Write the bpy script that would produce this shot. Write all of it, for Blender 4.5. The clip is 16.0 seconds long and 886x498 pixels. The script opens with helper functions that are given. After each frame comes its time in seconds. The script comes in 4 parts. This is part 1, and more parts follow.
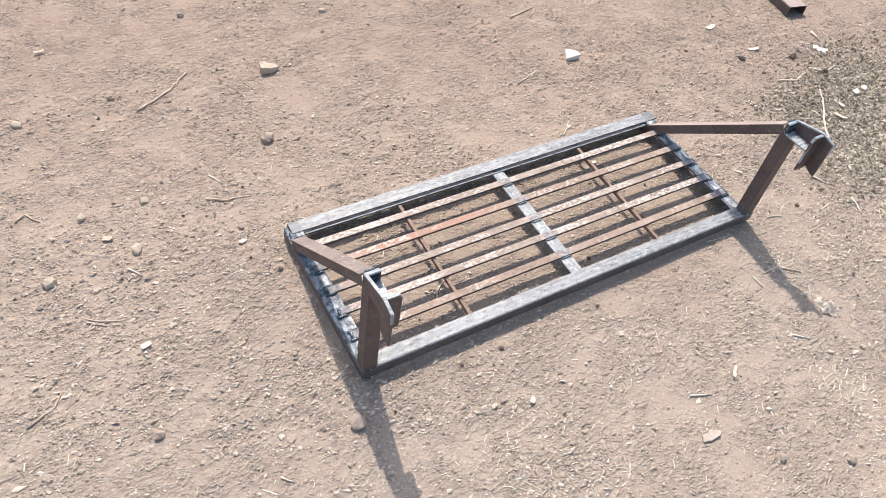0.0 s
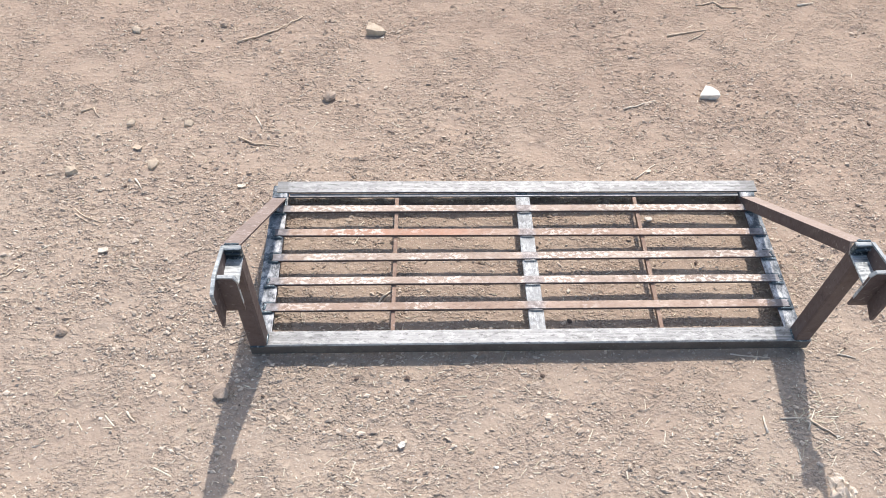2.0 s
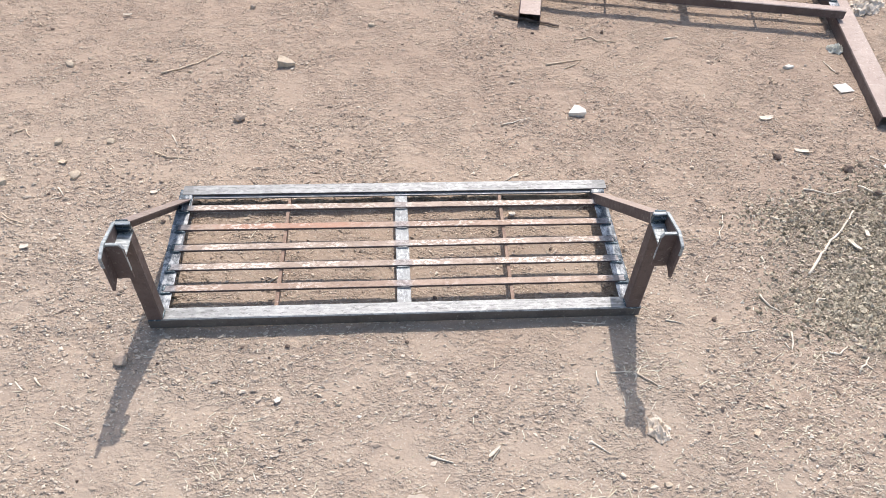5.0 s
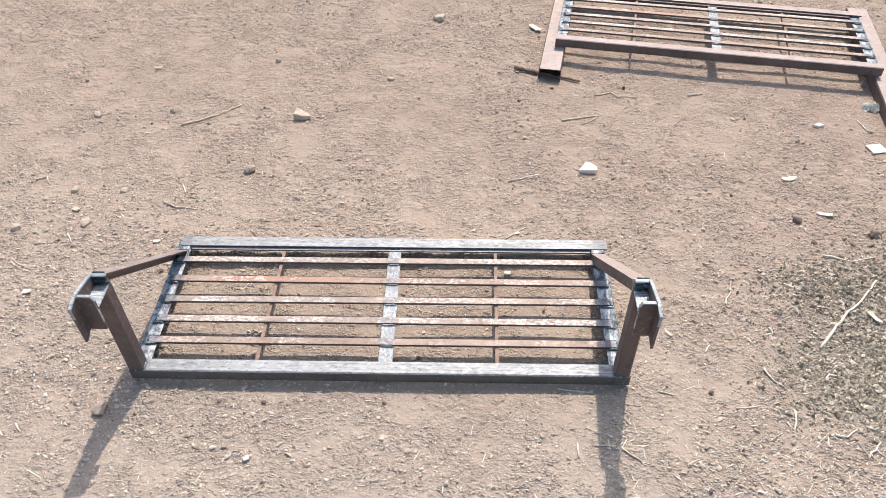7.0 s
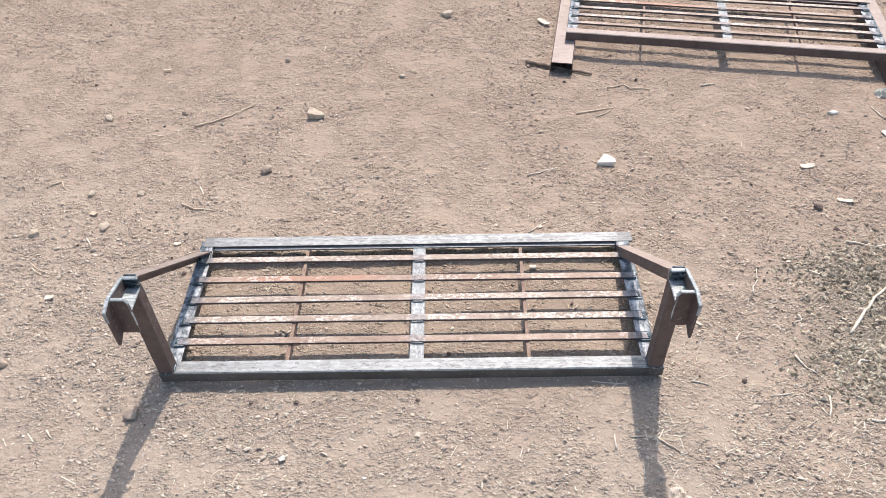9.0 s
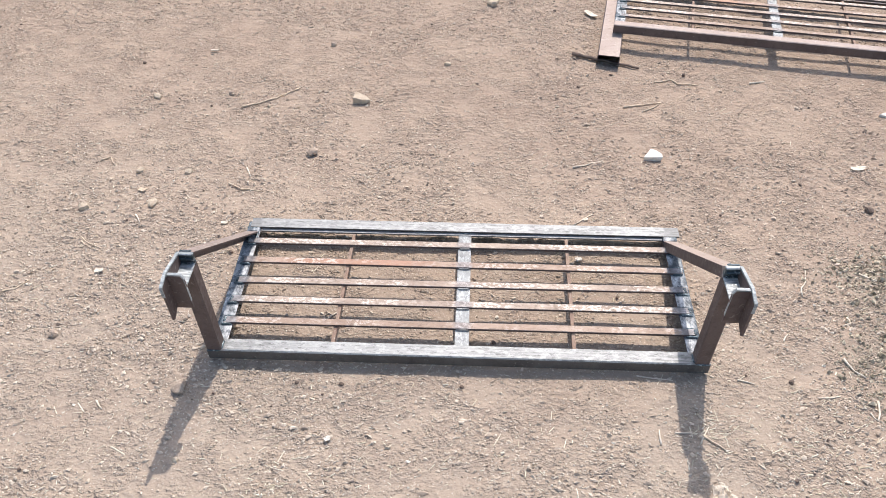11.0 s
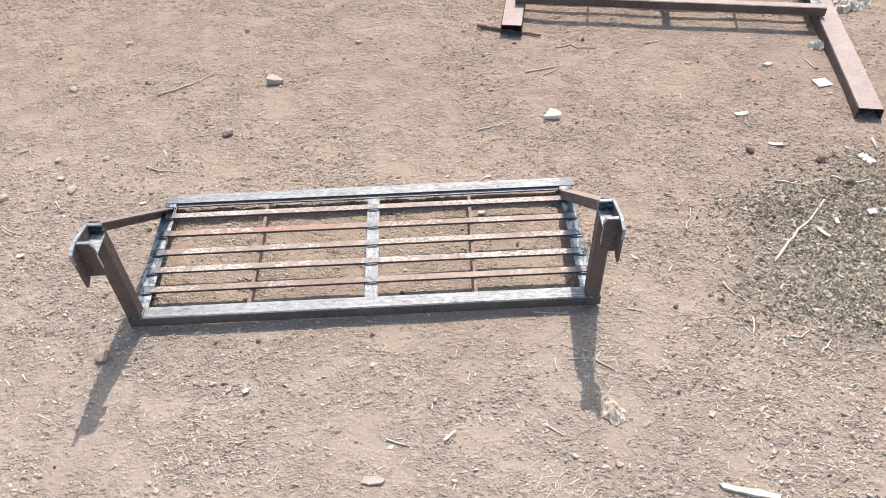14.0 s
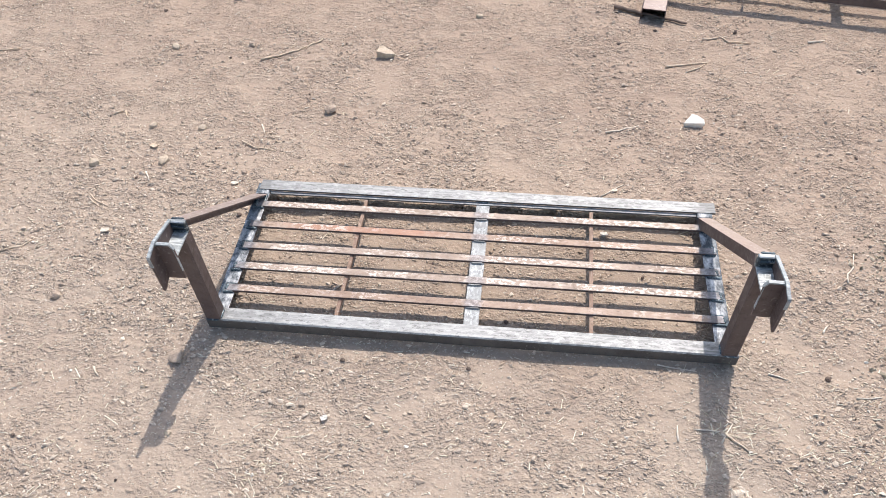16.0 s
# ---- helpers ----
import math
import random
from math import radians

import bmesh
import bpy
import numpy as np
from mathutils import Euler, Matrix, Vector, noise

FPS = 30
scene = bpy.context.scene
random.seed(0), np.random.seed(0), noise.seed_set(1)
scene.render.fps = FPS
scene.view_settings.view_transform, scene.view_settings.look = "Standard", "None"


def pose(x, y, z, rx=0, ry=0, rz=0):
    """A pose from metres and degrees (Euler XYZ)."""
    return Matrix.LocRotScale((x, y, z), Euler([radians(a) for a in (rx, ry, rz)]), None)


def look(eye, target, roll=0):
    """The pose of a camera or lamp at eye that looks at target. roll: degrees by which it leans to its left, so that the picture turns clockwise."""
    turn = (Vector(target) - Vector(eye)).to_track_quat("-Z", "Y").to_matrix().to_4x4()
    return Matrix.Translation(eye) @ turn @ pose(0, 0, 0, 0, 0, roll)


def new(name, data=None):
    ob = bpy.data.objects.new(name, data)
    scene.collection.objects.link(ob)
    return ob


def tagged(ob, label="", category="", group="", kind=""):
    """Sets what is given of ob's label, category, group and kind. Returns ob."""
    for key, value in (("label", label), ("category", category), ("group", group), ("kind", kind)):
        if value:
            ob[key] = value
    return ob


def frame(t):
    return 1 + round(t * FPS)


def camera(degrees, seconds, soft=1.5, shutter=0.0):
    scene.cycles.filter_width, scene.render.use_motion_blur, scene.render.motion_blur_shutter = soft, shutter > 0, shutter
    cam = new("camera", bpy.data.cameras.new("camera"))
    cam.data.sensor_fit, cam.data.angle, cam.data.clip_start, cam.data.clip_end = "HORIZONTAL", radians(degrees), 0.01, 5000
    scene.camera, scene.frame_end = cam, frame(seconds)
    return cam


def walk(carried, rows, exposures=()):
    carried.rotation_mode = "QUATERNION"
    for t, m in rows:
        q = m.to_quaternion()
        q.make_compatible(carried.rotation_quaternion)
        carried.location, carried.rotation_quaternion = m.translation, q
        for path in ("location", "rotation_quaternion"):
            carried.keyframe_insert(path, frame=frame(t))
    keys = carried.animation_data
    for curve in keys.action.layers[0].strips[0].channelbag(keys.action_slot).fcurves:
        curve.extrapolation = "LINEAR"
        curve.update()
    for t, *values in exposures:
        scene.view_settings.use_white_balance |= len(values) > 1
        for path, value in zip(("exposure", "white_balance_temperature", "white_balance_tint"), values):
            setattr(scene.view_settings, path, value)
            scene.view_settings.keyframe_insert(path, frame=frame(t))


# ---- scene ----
cam = camera(60.6, 16.0, soft=0.5)
PATH = [
    (0, (-0.479, -0.846, 1.545), (0.316, 0.244, 0.068), 8.7),
    (0.5, (-0.216, -0.902, 1.513), (0.436, 0.183, -0.036), 11.8),
    (1, (0.009, -0.902, 1.489), (0.511, 0.264, -0.056), 6.9),
    (1.3, (0.151, -0.876, 1.476), (0.716, 0.227, -0.094), 13.6),
    (1.5, (0.196, -0.861, 1.503), (0.652, 0.319, -0.046), 9.8),
    (2, (0.332, -0.904, 1.513), (0.409, 0.352, -0.041), 2.4),
    (2.5, (0.442, -0.935, 1.545), (0.341, 0.363, 0.026), -1.5),
    (3, (0.507, -0.966, 1.541), (0.534, 0.326, 0.015), 0.4),
    (3.5, (0.534, -1.02, 1.547), (0.575, 0.263, 0.014), 1.1),
    (4, (0.545, -1.099, 1.564), (0.629, 0.239, 0.08), 1.9),
    (4.5, (0.546, -1.212, 1.583), (0.614, 0.112, 0.086), 5.1),
    (5, (0.585, -1.234, 1.593), (0.721, 0.14, 0.147), 2.9),
    (5.2, (0.603, -1.233, 1.604), (0.748, 0.147, 0.164), 3.4),
    (7.3, (0.809, -1.181, 1.593), (0.684, 0.28, 0.234), -3.4),
    (7.5, (0.783, -1.181, 1.582), (0.605, 0.26, 0.206), -4.9),
    (8, (0.744, -1.179, 1.561), (0.536, 0.217, 0.144), -0.8),
    (8.5, (0.735, -1.174, 1.57), (0.535, 0.253, 0.183), -4.1),
    (9, (0.709, -1.185, 1.583), (0.688, 0.274, 0.216), -1.4),
    (9.5, (0.653, -1.203, 1.59), (0.693, 0.244, 0.21), -0.6),
    (9.7, (0.614, -1.203, 1.584), (0.627, 0.242, 0.201), -1.0),
    (11.8, (0.696, -1.189, 1.575), (0.615, 0.25, 0.189), -0.4),
    (12, (0.739, -1.191, 1.565), (0.676, 0.231, 0.159), -0.0),
    (12.5, (0.788, -1.21, 1.555), (0.697, 0.144, 0.085), -2.6),
    (13, (0.814, -1.258, 1.564), (0.81, 0.13, 0.124), -3.7),
    (13.5, (0.806, -1.331, 1.576), (0.82, 0.045, 0.125), -3.3),
    (14, (0.793, -1.36, 1.587), (0.819, 0.072, 0.191), -2.0),
    (14.5, (0.742, -1.375, 1.586), (0.638, 0.045, 0.181), -2.2),
    (15, (0.717, -1.369, 1.577), (0.548, 0.043, 0.171), -2.0),
    (15.5, (0.708, -1.25, 1.55), (0.512, 0.114, 0.101), -2.6),
    (16, (0.719, -1.057, 1.532), (0.523, 0.278, 0.056), -2.7),
]
# the camera's own exposure drifts a little
EXPOSURE = [(0, 0.425), (1, 0.405), (2, 0.385), (4, 0.375), (5.2, 0.39), (7.3, 0.44), (8.5, 0.40), (9.7, 0.385), (11.8, 0.41), (12.5, 0.425), (13.5, 0.42), (14.5, 0.405), (16, 0.395)]
walk(cam, [(t, look(eye, target, roll)) for t, eye, target, roll in PATH], EXPOSURE)

# ---- light: high sun behind the frame, clear sky ----
SUN_DIR = Vector((0.15, 0.645, 1.0)).normalized()
sun = new("sun", bpy.data.lights.new("sun", "SUN"))
sun.data.energy, sun.data.angle, sun.data.color = 2.95, radians(0.53), (1.0, 0.895, 0.83)
sun.matrix_world = look(SUN_DIR * 20, (0, 0, 0))
world = bpy.data.worlds.new("world")
scene.world = world
world.use_nodes = True
wn = world.node_tree
sky = wn.nodes.new("ShaderNodeTexSky")
sky.sky_type, sky.sun_disc = "NISHITA", False
sky.sun_elevation = math.asin(SUN_DIR.z)
sky.sun_rotation = math.atan2(SUN_DIR.x, SUN_DIR.y)
sky.dust_density, sky.air_density, sky.ozone_density = 2.4, 1.0, 0.5
wn.links.new(sky.outputs[0], wn.nodes["Background"].inputs[0])
wn.nodes["Background"].inputs[1].default_value = 0.15


# ---- materials ----
class Mat:
    """A node material with short ways to add noise, ramps and bump."""

    def __init__(self, name, rough=0.7, metal=0.0):
        self.m = bpy.data.materials.new(name)
        self.m.use_nodes = True
        self.t = self.m.node_tree
        self.b = self.t.nodes["Principled BSDF"]
        self.b.inputs["Roughness"].default_value = rough
        self.b.inputs["Metallic"].default_value = metal
        self.co = self.t.nodes.new("ShaderNodeTexCoord").outputs["Object"]

    def node(self, kind, **inputs):
        n = self.t.nodes.new(kind)
        for k, v in inputs.items():
            self.put(v, n.inputs[k.replace("_", " ")])
        return n

    def put(self, v, socket):
        if isinstance(v, bpy.types.NodeSocket):
            self.t.links.new(v, socket)
        else:
            socket.default_value = v

    def noise(self, scale, detail=3.0, rough=0.55, stretch=None, co=None):
        co = co or self.co
        if stretch:
            mp = self.t.nodes.new("ShaderNodeMapping")
            mp.inputs["Scale"].default_value = stretch
            self.t.links.new(co, mp.inputs["Vector"])
            co = mp.outputs[0]
        return self.node("ShaderNodeTexNoise", Vector=co, Scale=scale, Detail=detail, Roughness=rough).outputs["Fac"]

    def ramp(self, fac, *stops):
        r = self.t.nodes.new("ShaderNodeValToRGB")
        self.t.links.new(fac, r.inputs[0])
        e = r.color_ramp.elements
        while len(e) < len(stops):
            e.new(0.5)
        for el, (p, c) in zip(e, stops):
            el.position = p
            el.color = (*c, 1) if isinstance(c, tuple) else (c, c, c, 1)
        return r.outputs["Color"]

    def mix(self, fac, a, b, blend="MIX"):
        n = self.t.nodes.new("ShaderNodeMix")
        n.data_type, n.blend_type = "RGBA", blend
        for v, s in ((fac, n.inputs[0]), (a, n.inputs[6]), (b, n.inputs[7])):
            if isinstance(v, tuple):
                v = (*v, 1) if len(v) == 3 else v
            self.put(v, s)
        return n.outputs[2]

    def math(self, op, a, b=0.5):
        n = self.t.nodes.new("ShaderNodeMath")
        n.operation = op
        self.put(a, n.inputs[0])
        self.put(b, n.inputs[1])
        return n.outputs[0]

    def axis(self, k):
        return self.node("ShaderNodeSeparateXYZ", Vector=self.co).outputs[k]

    def bands(self, k, centres, half, ragged=0.5):
        """1 near each of the centres along one axis, fading to 0 at half, with a ragged edge."""
        v = self.axis(k)
        near = None
        for c in centres:
            d = self.math("ABSOLUTE", self.math("SUBTRACT", v, c))
            near = d if near is None else self.math("MINIMUM", near, d)
        near = self.math("ADD", self.math("DIVIDE", near, half), self.math("MULTIPLY", self.math("SUBTRACT", self.noise(70, 4, 0.65), 0.5), 2 * ragged))
        return self.ramp(near, (0.6, 1.0), (1.0, 0.0))

    def island(self):
        return self.t.nodes.new("ShaderNodeNewGeometry").outputs["Random Per Island"]

    def done(self, color, bump=None, strength=0.4, distance=0.002, rough=None):
        self.put(color, self.b.inputs["Base Color"])
        if bump is not None:
            n = self.node("ShaderNodeBump", Height=bump, Strength=strength, Distance=distance)
            self.t.links.new(n.outputs[0], self.b.inputs["Normal"])
        if rough is not None:
            self.put(rough, self.b.inputs["Roughness"])
        return self.m

    def dull(self, level=0.12):
        """Dusty and powdery: hardly any sheen."""
        self.b.inputs["Specular IOR Level"].default_value = level
        return self


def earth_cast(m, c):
    """Earth greyer near, browner far; the brightness that falls off with distance is painted in."""
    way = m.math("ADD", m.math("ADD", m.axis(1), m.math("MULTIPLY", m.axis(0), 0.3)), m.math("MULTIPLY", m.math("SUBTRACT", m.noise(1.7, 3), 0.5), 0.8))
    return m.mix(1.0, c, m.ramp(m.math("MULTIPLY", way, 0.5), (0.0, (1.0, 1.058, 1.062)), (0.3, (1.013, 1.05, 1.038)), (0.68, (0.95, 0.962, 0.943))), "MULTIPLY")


def soil_material():
    m = Mat("dry_soil", 0.95).dull()
    big = m.noise(1.3, 4)
    mid = m.noise(9, 5, 0.6)
    fine = m.noise(150, 4, 0.7)
    crumb = m.noise(75, 3, 0.6, (0.8, 1.15, 1.0))
    patch = m.ramp(m.noise(7, 4, 0.6), (0.36, 0.0), (0.56, 1.0))
    c = m.ramp(big, (0.3, (0.35, 0.265, 0.21)), (0.7, (0.405, 0.315, 0.248)))
    c = m.mix(m.ramp(mid, (0.35, 0.0), (0.7, 0.5)), c, (0.45, 0.36, 0.285))
    # shade in the dips and light on crumb tops, put into the colour
    c = m.mix(m.math("MULTIPLY", patch, m.ramp(crumb, (0.3, 0.4), (0.5, 0.0))), c, (0.25, 0.19, 0.15))
    c = m.mix(m.math("MULTIPLY", patch, m.ramp(crumb, (0.56, 0.0), (0.68, 0.55))), c, (0.56, 0.465, 0.38))
    c = m.mix(m.ramp(fine, (0.3, 0.3), (0.5, 0.0)), c, (0.28, 0.215, 0.17))
    c = m.mix(m.ramp(m.noise(260, 2, 0.5), (0.63, 0.0), (0.71, 0.75)), c, (0.66, 0.59, 0.51))
    # ash-grey trampled gravel soil beside the frame
    sep = m.node("ShaderNodeSeparateXYZ", Vector=m.co)
    dx = m.math("DIVIDE", m.math("SUBTRACT", sep.outputs[0], 2.25), 0.62)
    dy = m.math("DIVIDE", m.math("SUBTRACT", sep.outputs[1], 0.12), 0.44)
    r2 = m.math("ADD", m.math("MULTIPLY", dx, dx), m.math("MULTIPLY", dy, dy))
    r2 = m.math("ADD", r2, m.math("MULTIPLY", m.math("SUBTRACT", m.noise(4, 5, 0.7), 0.5), 1.6))
    ash = m.ramp(r2, (0.3, 0.8), (1.2, 0.0))
    c = m.mix(ash, c, m.ramp(m.noise(90, 3, 0.7), (0.35, (0.12, 0.104, 0.08)), (0.65, (0.34, 0.3, 0.24))))
    grains = []
    for scale in (105, 190):
        v = m.node("ShaderNodeTexVoronoi", Vector=m.co, Scale=scale).outputs["Distance"]
        grains.append(m.ramp(v, (0.08, 1.0), (0.5, 0.0)))
    loose = m.ramp(m.noise(30, 4, 0.7), (0.45, 0.0), (0.58, 1.0))
    pebbly = m.math("MULTIPLY", m.math("ADD", m.math("MULTIPLY", grains[0], 0.8), m.math("MULTIPLY", grains[1], 0.5)), m.math("MULTIPLY", patch, loose))
    # grain tops paled like lit crumbs
    c = m.mix(m.math("MULTIPLY", pebbly, 0.3), c, (0.62, 0.52, 0.43))
    lumps = m.math("ADD", m.math("MULTIPLY", m.math("ADD", patch, 0.12), crumb), m.math("MULTIPLY", pebbly, 0.55))
    h = m.math("ADD", m.math("MULTIPLY", fine, 0.12), m.math("MULTIPLY", lumps, 1.1))
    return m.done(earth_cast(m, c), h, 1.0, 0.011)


def clod_material(name, dark, light, rough=0.95):
    m = Mat(name, rough).dull(0.2)
    c = m.ramp(m.island(), (0.1, dark), (0.9, light))
    c = m.mix(m.ramp(m.noise(160, 3), (0.4, 0.0), (0.7, 0.35)), c, (0.42, 0.34, 0.27))
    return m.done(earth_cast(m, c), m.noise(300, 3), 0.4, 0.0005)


def stone_material(name, a, b, speck=(0.6, 0.55, 0.48)):
    m = Mat(name, 0.88)
    c = m.ramp(m.noise(40, 4, 0.65), (0.32, a), (0.68, b))
    c = m.mix(m.ramp(m.noise(180, 3, 0.6), (0.58, 0.0), (0.7, 0.5)), c, speck)
    return m.done(c, m.noise(90, 5, 0.7), 0.6, 0.004)


def steel_material(name, base, dust, bright, amount, metal, rough, stretch=(2.0, 22.0, 22.0)):
    """Angle or flat iron: mill scale, dust in patches and streaks scraped bright along its length."""
    m = Mat(name, rough, metal)
    c = m.mix(m.ramp(m.noise(14, 4, 0.6), (0.35, 0.0), (0.7, 0.85)), base, dust)
    streak = m.noise(7, 5, 0.7, stretch)
    spots = m.noise(60, 4, 0.7)
    blotch = m.noise(11, 4, 0.65)
    mask = m.math("MULTIPLY", m.ramp(streak, (0.62 - 0.3 * amount, 0.0), (0.7 - 0.22 * amount, 1.0)), m.ramp(spots, (0.42 - 0.2 * amount, 0.0), (0.56 - 0.15 * amount, 1.0)))
    mask = m.math("MULTIPLY", mask, m.ramp(blotch, (0.4, 0.35), (0.56, 1.0)))
    scuff = m.math("MULTIPLY", m.ramp(m.noise(95, 3, 0.7), (0.6 - 0.12 * amount, 0.0), (0.66 - 0.12 * amount, 0.8)), m.ramp(blotch, (0.44, 0.0), (0.54, 1.0)))
    mask = m.math("MAXIMUM", mask, scuff)
    c = m.mix(m.ramp(m.noise(38, 4, 0.7), (0.54, 0.0), (0.68, 0.55)), c, tuple(0.6 * v for v in base))
    c = m.mix(mask, c, bright)
    c = m.mix(m.ramp(m.noise(240, 2), (0.6, 0.0), (0.75, 0.5)), c, tuple(0.45 * v for v in base))
    if base[0] - base[2] < 0.03:
        c = m.mix(1.0, c, (0.95, 1.0, 0.985), "MULTIPLY")
    h = m.math("ADD", m.math("MULTIPLY", spots, 0.5), m.noise(170, 3))
    return m.done(c, h, 0.35, 0.0015, m.ramp(spots, (0.3, rough - 0.12), (0.7, rough + 0.15)))


SLAT_LINES = (0.4005, 0.3225, 0.2490, 0.1775, 0.1050)
STRAP_X, END_LEFT, END_RIGHT = 0.6165, -0.004, 1.206


def slat_material(name, base, dust, pale, scuffs, red=None):
    """Flat bar: rust and dust in patches, flaked pale scuffs, greyed by the heat of the welds at its crossings."""
    m = Mat(name, 0.64, 0.1)
    c = m.mix(m.ramp(m.noise(16, 4, 0.65, (0.6, 1, 1)), (0.36, 0.0), (0.66, 0.9)), base, dust)
    c = m.mix(m.ramp(m.noise(120, 3, 0.7, (0.5, 1, 1)), (0.52, 0.0), (0.66, 0.6)), c, tuple(0.55 * v for v in base))
    if red:
        c = m.mix(m.math("MULTIPLY", m.bands(0, (0.31,), 0.24, 0.3), m.ramp(m.noise(22, 3), (0.35, 0.35), (0.6, 0.95))), c, red)
    where = m.ramp(m.noise(9, 3, 0.6), (0.54 - 0.2 * scuffs, 0.1), (0.66 - 0.2 * scuffs, 0.85))
    flakes = m.ramp(m.noise(135, 3, 0.7, (0.6, 1, 1)), (0.5 - 0.02 * scuffs, 0.0), (0.57 - 0.02 * scuffs, 0.9))
    c = m.mix(m.math("MULTIPLY", where, flakes), c, pale)
    grey = m.ramp(m.noise(85, 4, 0.75), (0.36, (0.15, 0.14, 0.145)), (0.52, (0.31, 0.29, 0.285)), (0.66, (0.6, 0.58, 0.57)))
    c = m.mix(m.math("MULTIPLY", m.bands(0, (STRAP_X,), 0.027), 0.8), c, grey)
    blue = m.ramp(m.noise(60, 4, 0.7), (0.36, (0.07, 0.085, 0.105)), (0.55, (0.2, 0.215, 0.24)), (0.7, (0.5, 0.51, 0.53)))
    c = m.mix(m.math("MULTIPLY", m.bands(0, (END_LEFT, END_RIGHT), 0.03), 0.75), c, blue)
    spots = m.noise(60, 4, 0.7)
    return m.done(c, m.math("ADD", m.math("MULTIPLY", spots, 0.5), m.noise(170, 3)), 0.35, 0.0015)


def flange_material():
    """Side rails: ground bright between the slats, burnt blue-black at each weld; as dark along the outer edge, more so
    towards the back.
    """
    m = Mat("blued_flange", 0.66, 0.15)
    pale = m.ramp(m.noise(55, 4, 0.7, (1, 0.5, 1)), (0.4, (0.09, 0.102, 0.112)), (0.5, (0.36, 0.38, 0.39)), (0.6, (0.66, 0.685, 0.685)))
    burnt = m.ramp(m.noise(48, 4, 0.75), (0.4, (0.03, 0.045, 0.06)), (0.54, (0.12, 0.16, 0.19)), (0.66, (0.5, 0.54, 0.57)))
    across = m.math("ABSOLUTE", m.math("SUBTRACT", m.axis(0), 0.603))
    outer = m.ramp(m.math("ADD", across, m.math("MULTIPLY", m.math("SUBTRACT", m.noise(40, 4, 0.7), 0.5), 0.03)), (0.604, 0.1), (0.618, 0.95))
    back = m.ramp(m.axis(1), (0.2, 0.35), (0.42, 1.0))
    mask = m.math("MAXIMUM", m.bands(1, SLAT_LINES, 0.022, 0.5), m.math("MULTIPLY", outer, back))
    return m.done(m.mix(mask, pale, burnt), m.noise(110, 4, 0.7), 0.4, 0.002)


def top_steel(name, base, dust, bright):
    """Top of the main rails: blue-grey scale, mottled, ground paler in long faint lines; some sheen is painted in
    towards one end.
    """
    m = Mat(name, 0.6, 0.24)
    c = m.mix(m.ramp(m.noise(9, 4, 0.65, (0.6, 1, 1)), (0.34, 0.0), (0.66, 0.95)), base, dust)
    lines = m.ramp(m.noise(5, 4, 0.65, (0.8, 38, 38)), (0.46, 0.0), (0.62, 0.6))
    speck = m.ramp(m.noise(75, 5, 0.8, (0.5, 1, 1)), (0.47, 0.0), (0.62, 0.85))
    # scraping shows stronger to the right, a sheen put into the colour
    worn = m.ramp(m.math("ADD", m.axis(0), m.math("MULTIPLY", m.math("SUBTRACT", m.noise(6, 3, 0.6), 0.5), 1.6)), (0.1, 0.75), (0.95, 1.0))
    c = m.mix(m.math("MULTIPLY", m.math("MAXIMUM", lines, speck), worn), c, bright)
    c = m.mix(m.ramp(m.noise(120, 4, 0.75, (0.35, 1, 1)), (0.54, 0.0), (0.64, 0.65)), c, tuple(0.45 * v for v in base))
    c = m.mix(m.math("MULTIPLY", m.bands(0, (END_LEFT - 0.01, END_RIGHT + 0.016), 0.03), 0.5), c, tuple(0.7 * v for v in base))
    return m.done(c, m.math("ADD", m.math("MULTIPLY", m.noise(60, 4, 0.7), 0.5), m.noise(170, 3)), 0.35, 0.0015)


SOIL = soil_material()
CLOD = clod_material("soil_clods", (0.39, 0.303, 0.24), (0.7, 0.58, 0.475))
GRAVEL = clod_material("grey_gravel", (0.17, 0.146, 0.106), (0.68, 0.59, 0.46))
GRIT = clod_material("pale_grit", (0.52, 0.44, 0.36), (0.78, 0.71, 0.62))
STRAW = clod_material("straw", (0.56, 0.47, 0.34), (0.8, 0.73, 0.6), 0.8)
TWIG = stone_material("dry_wood", (0.54, 0.43, 0.31), (0.76, 0.63, 0.48))
TWIG_PALE = stone_material("pale_stalk", (0.66, 0.57, 0.45), (0.84, 0.77, 0.65), (0.86, 0.81, 0.72))
STONE_TAN = stone_material("tan_stone", (0.42, 0.34, 0.25), (0.66, 0.57, 0.44))
STONE_BROWN = stone_material("brown_stone", (0.33, 0.26, 0.2), (0.52, 0.425, 0.335), (0.58, 0.5, 0.41))
STONE_DARK = stone_material("dark_stone", (0.1, 0.075, 0.06), (0.2, 0.15, 0.12), (0.3, 0.24, 0.2))
STONE_WHITE = stone_material("white_stone", (0.7, 0.66, 0.57), (0.86, 0.83, 0.75), (0.9, 0.87, 0.81))
CONCRETE = stone_material("pale_block", (0.47, 0.4, 0.33), (0.62, 0.54, 0.45))
PAPER = stone_material("paper", (0.7, 0.66, 0.58), (0.86, 0.83, 0.77), (0.9, 0.88, 0.83))
PLASTIC = stone_material("plastic_scrap", (0.6, 0.6, 0.5), (0.86, 0.85, 0.78), (0.9, 0.9, 0.86))
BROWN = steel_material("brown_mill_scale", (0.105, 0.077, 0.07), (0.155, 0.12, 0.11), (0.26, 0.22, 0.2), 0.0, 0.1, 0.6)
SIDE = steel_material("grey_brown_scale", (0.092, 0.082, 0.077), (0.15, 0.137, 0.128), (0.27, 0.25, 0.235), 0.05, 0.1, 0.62)
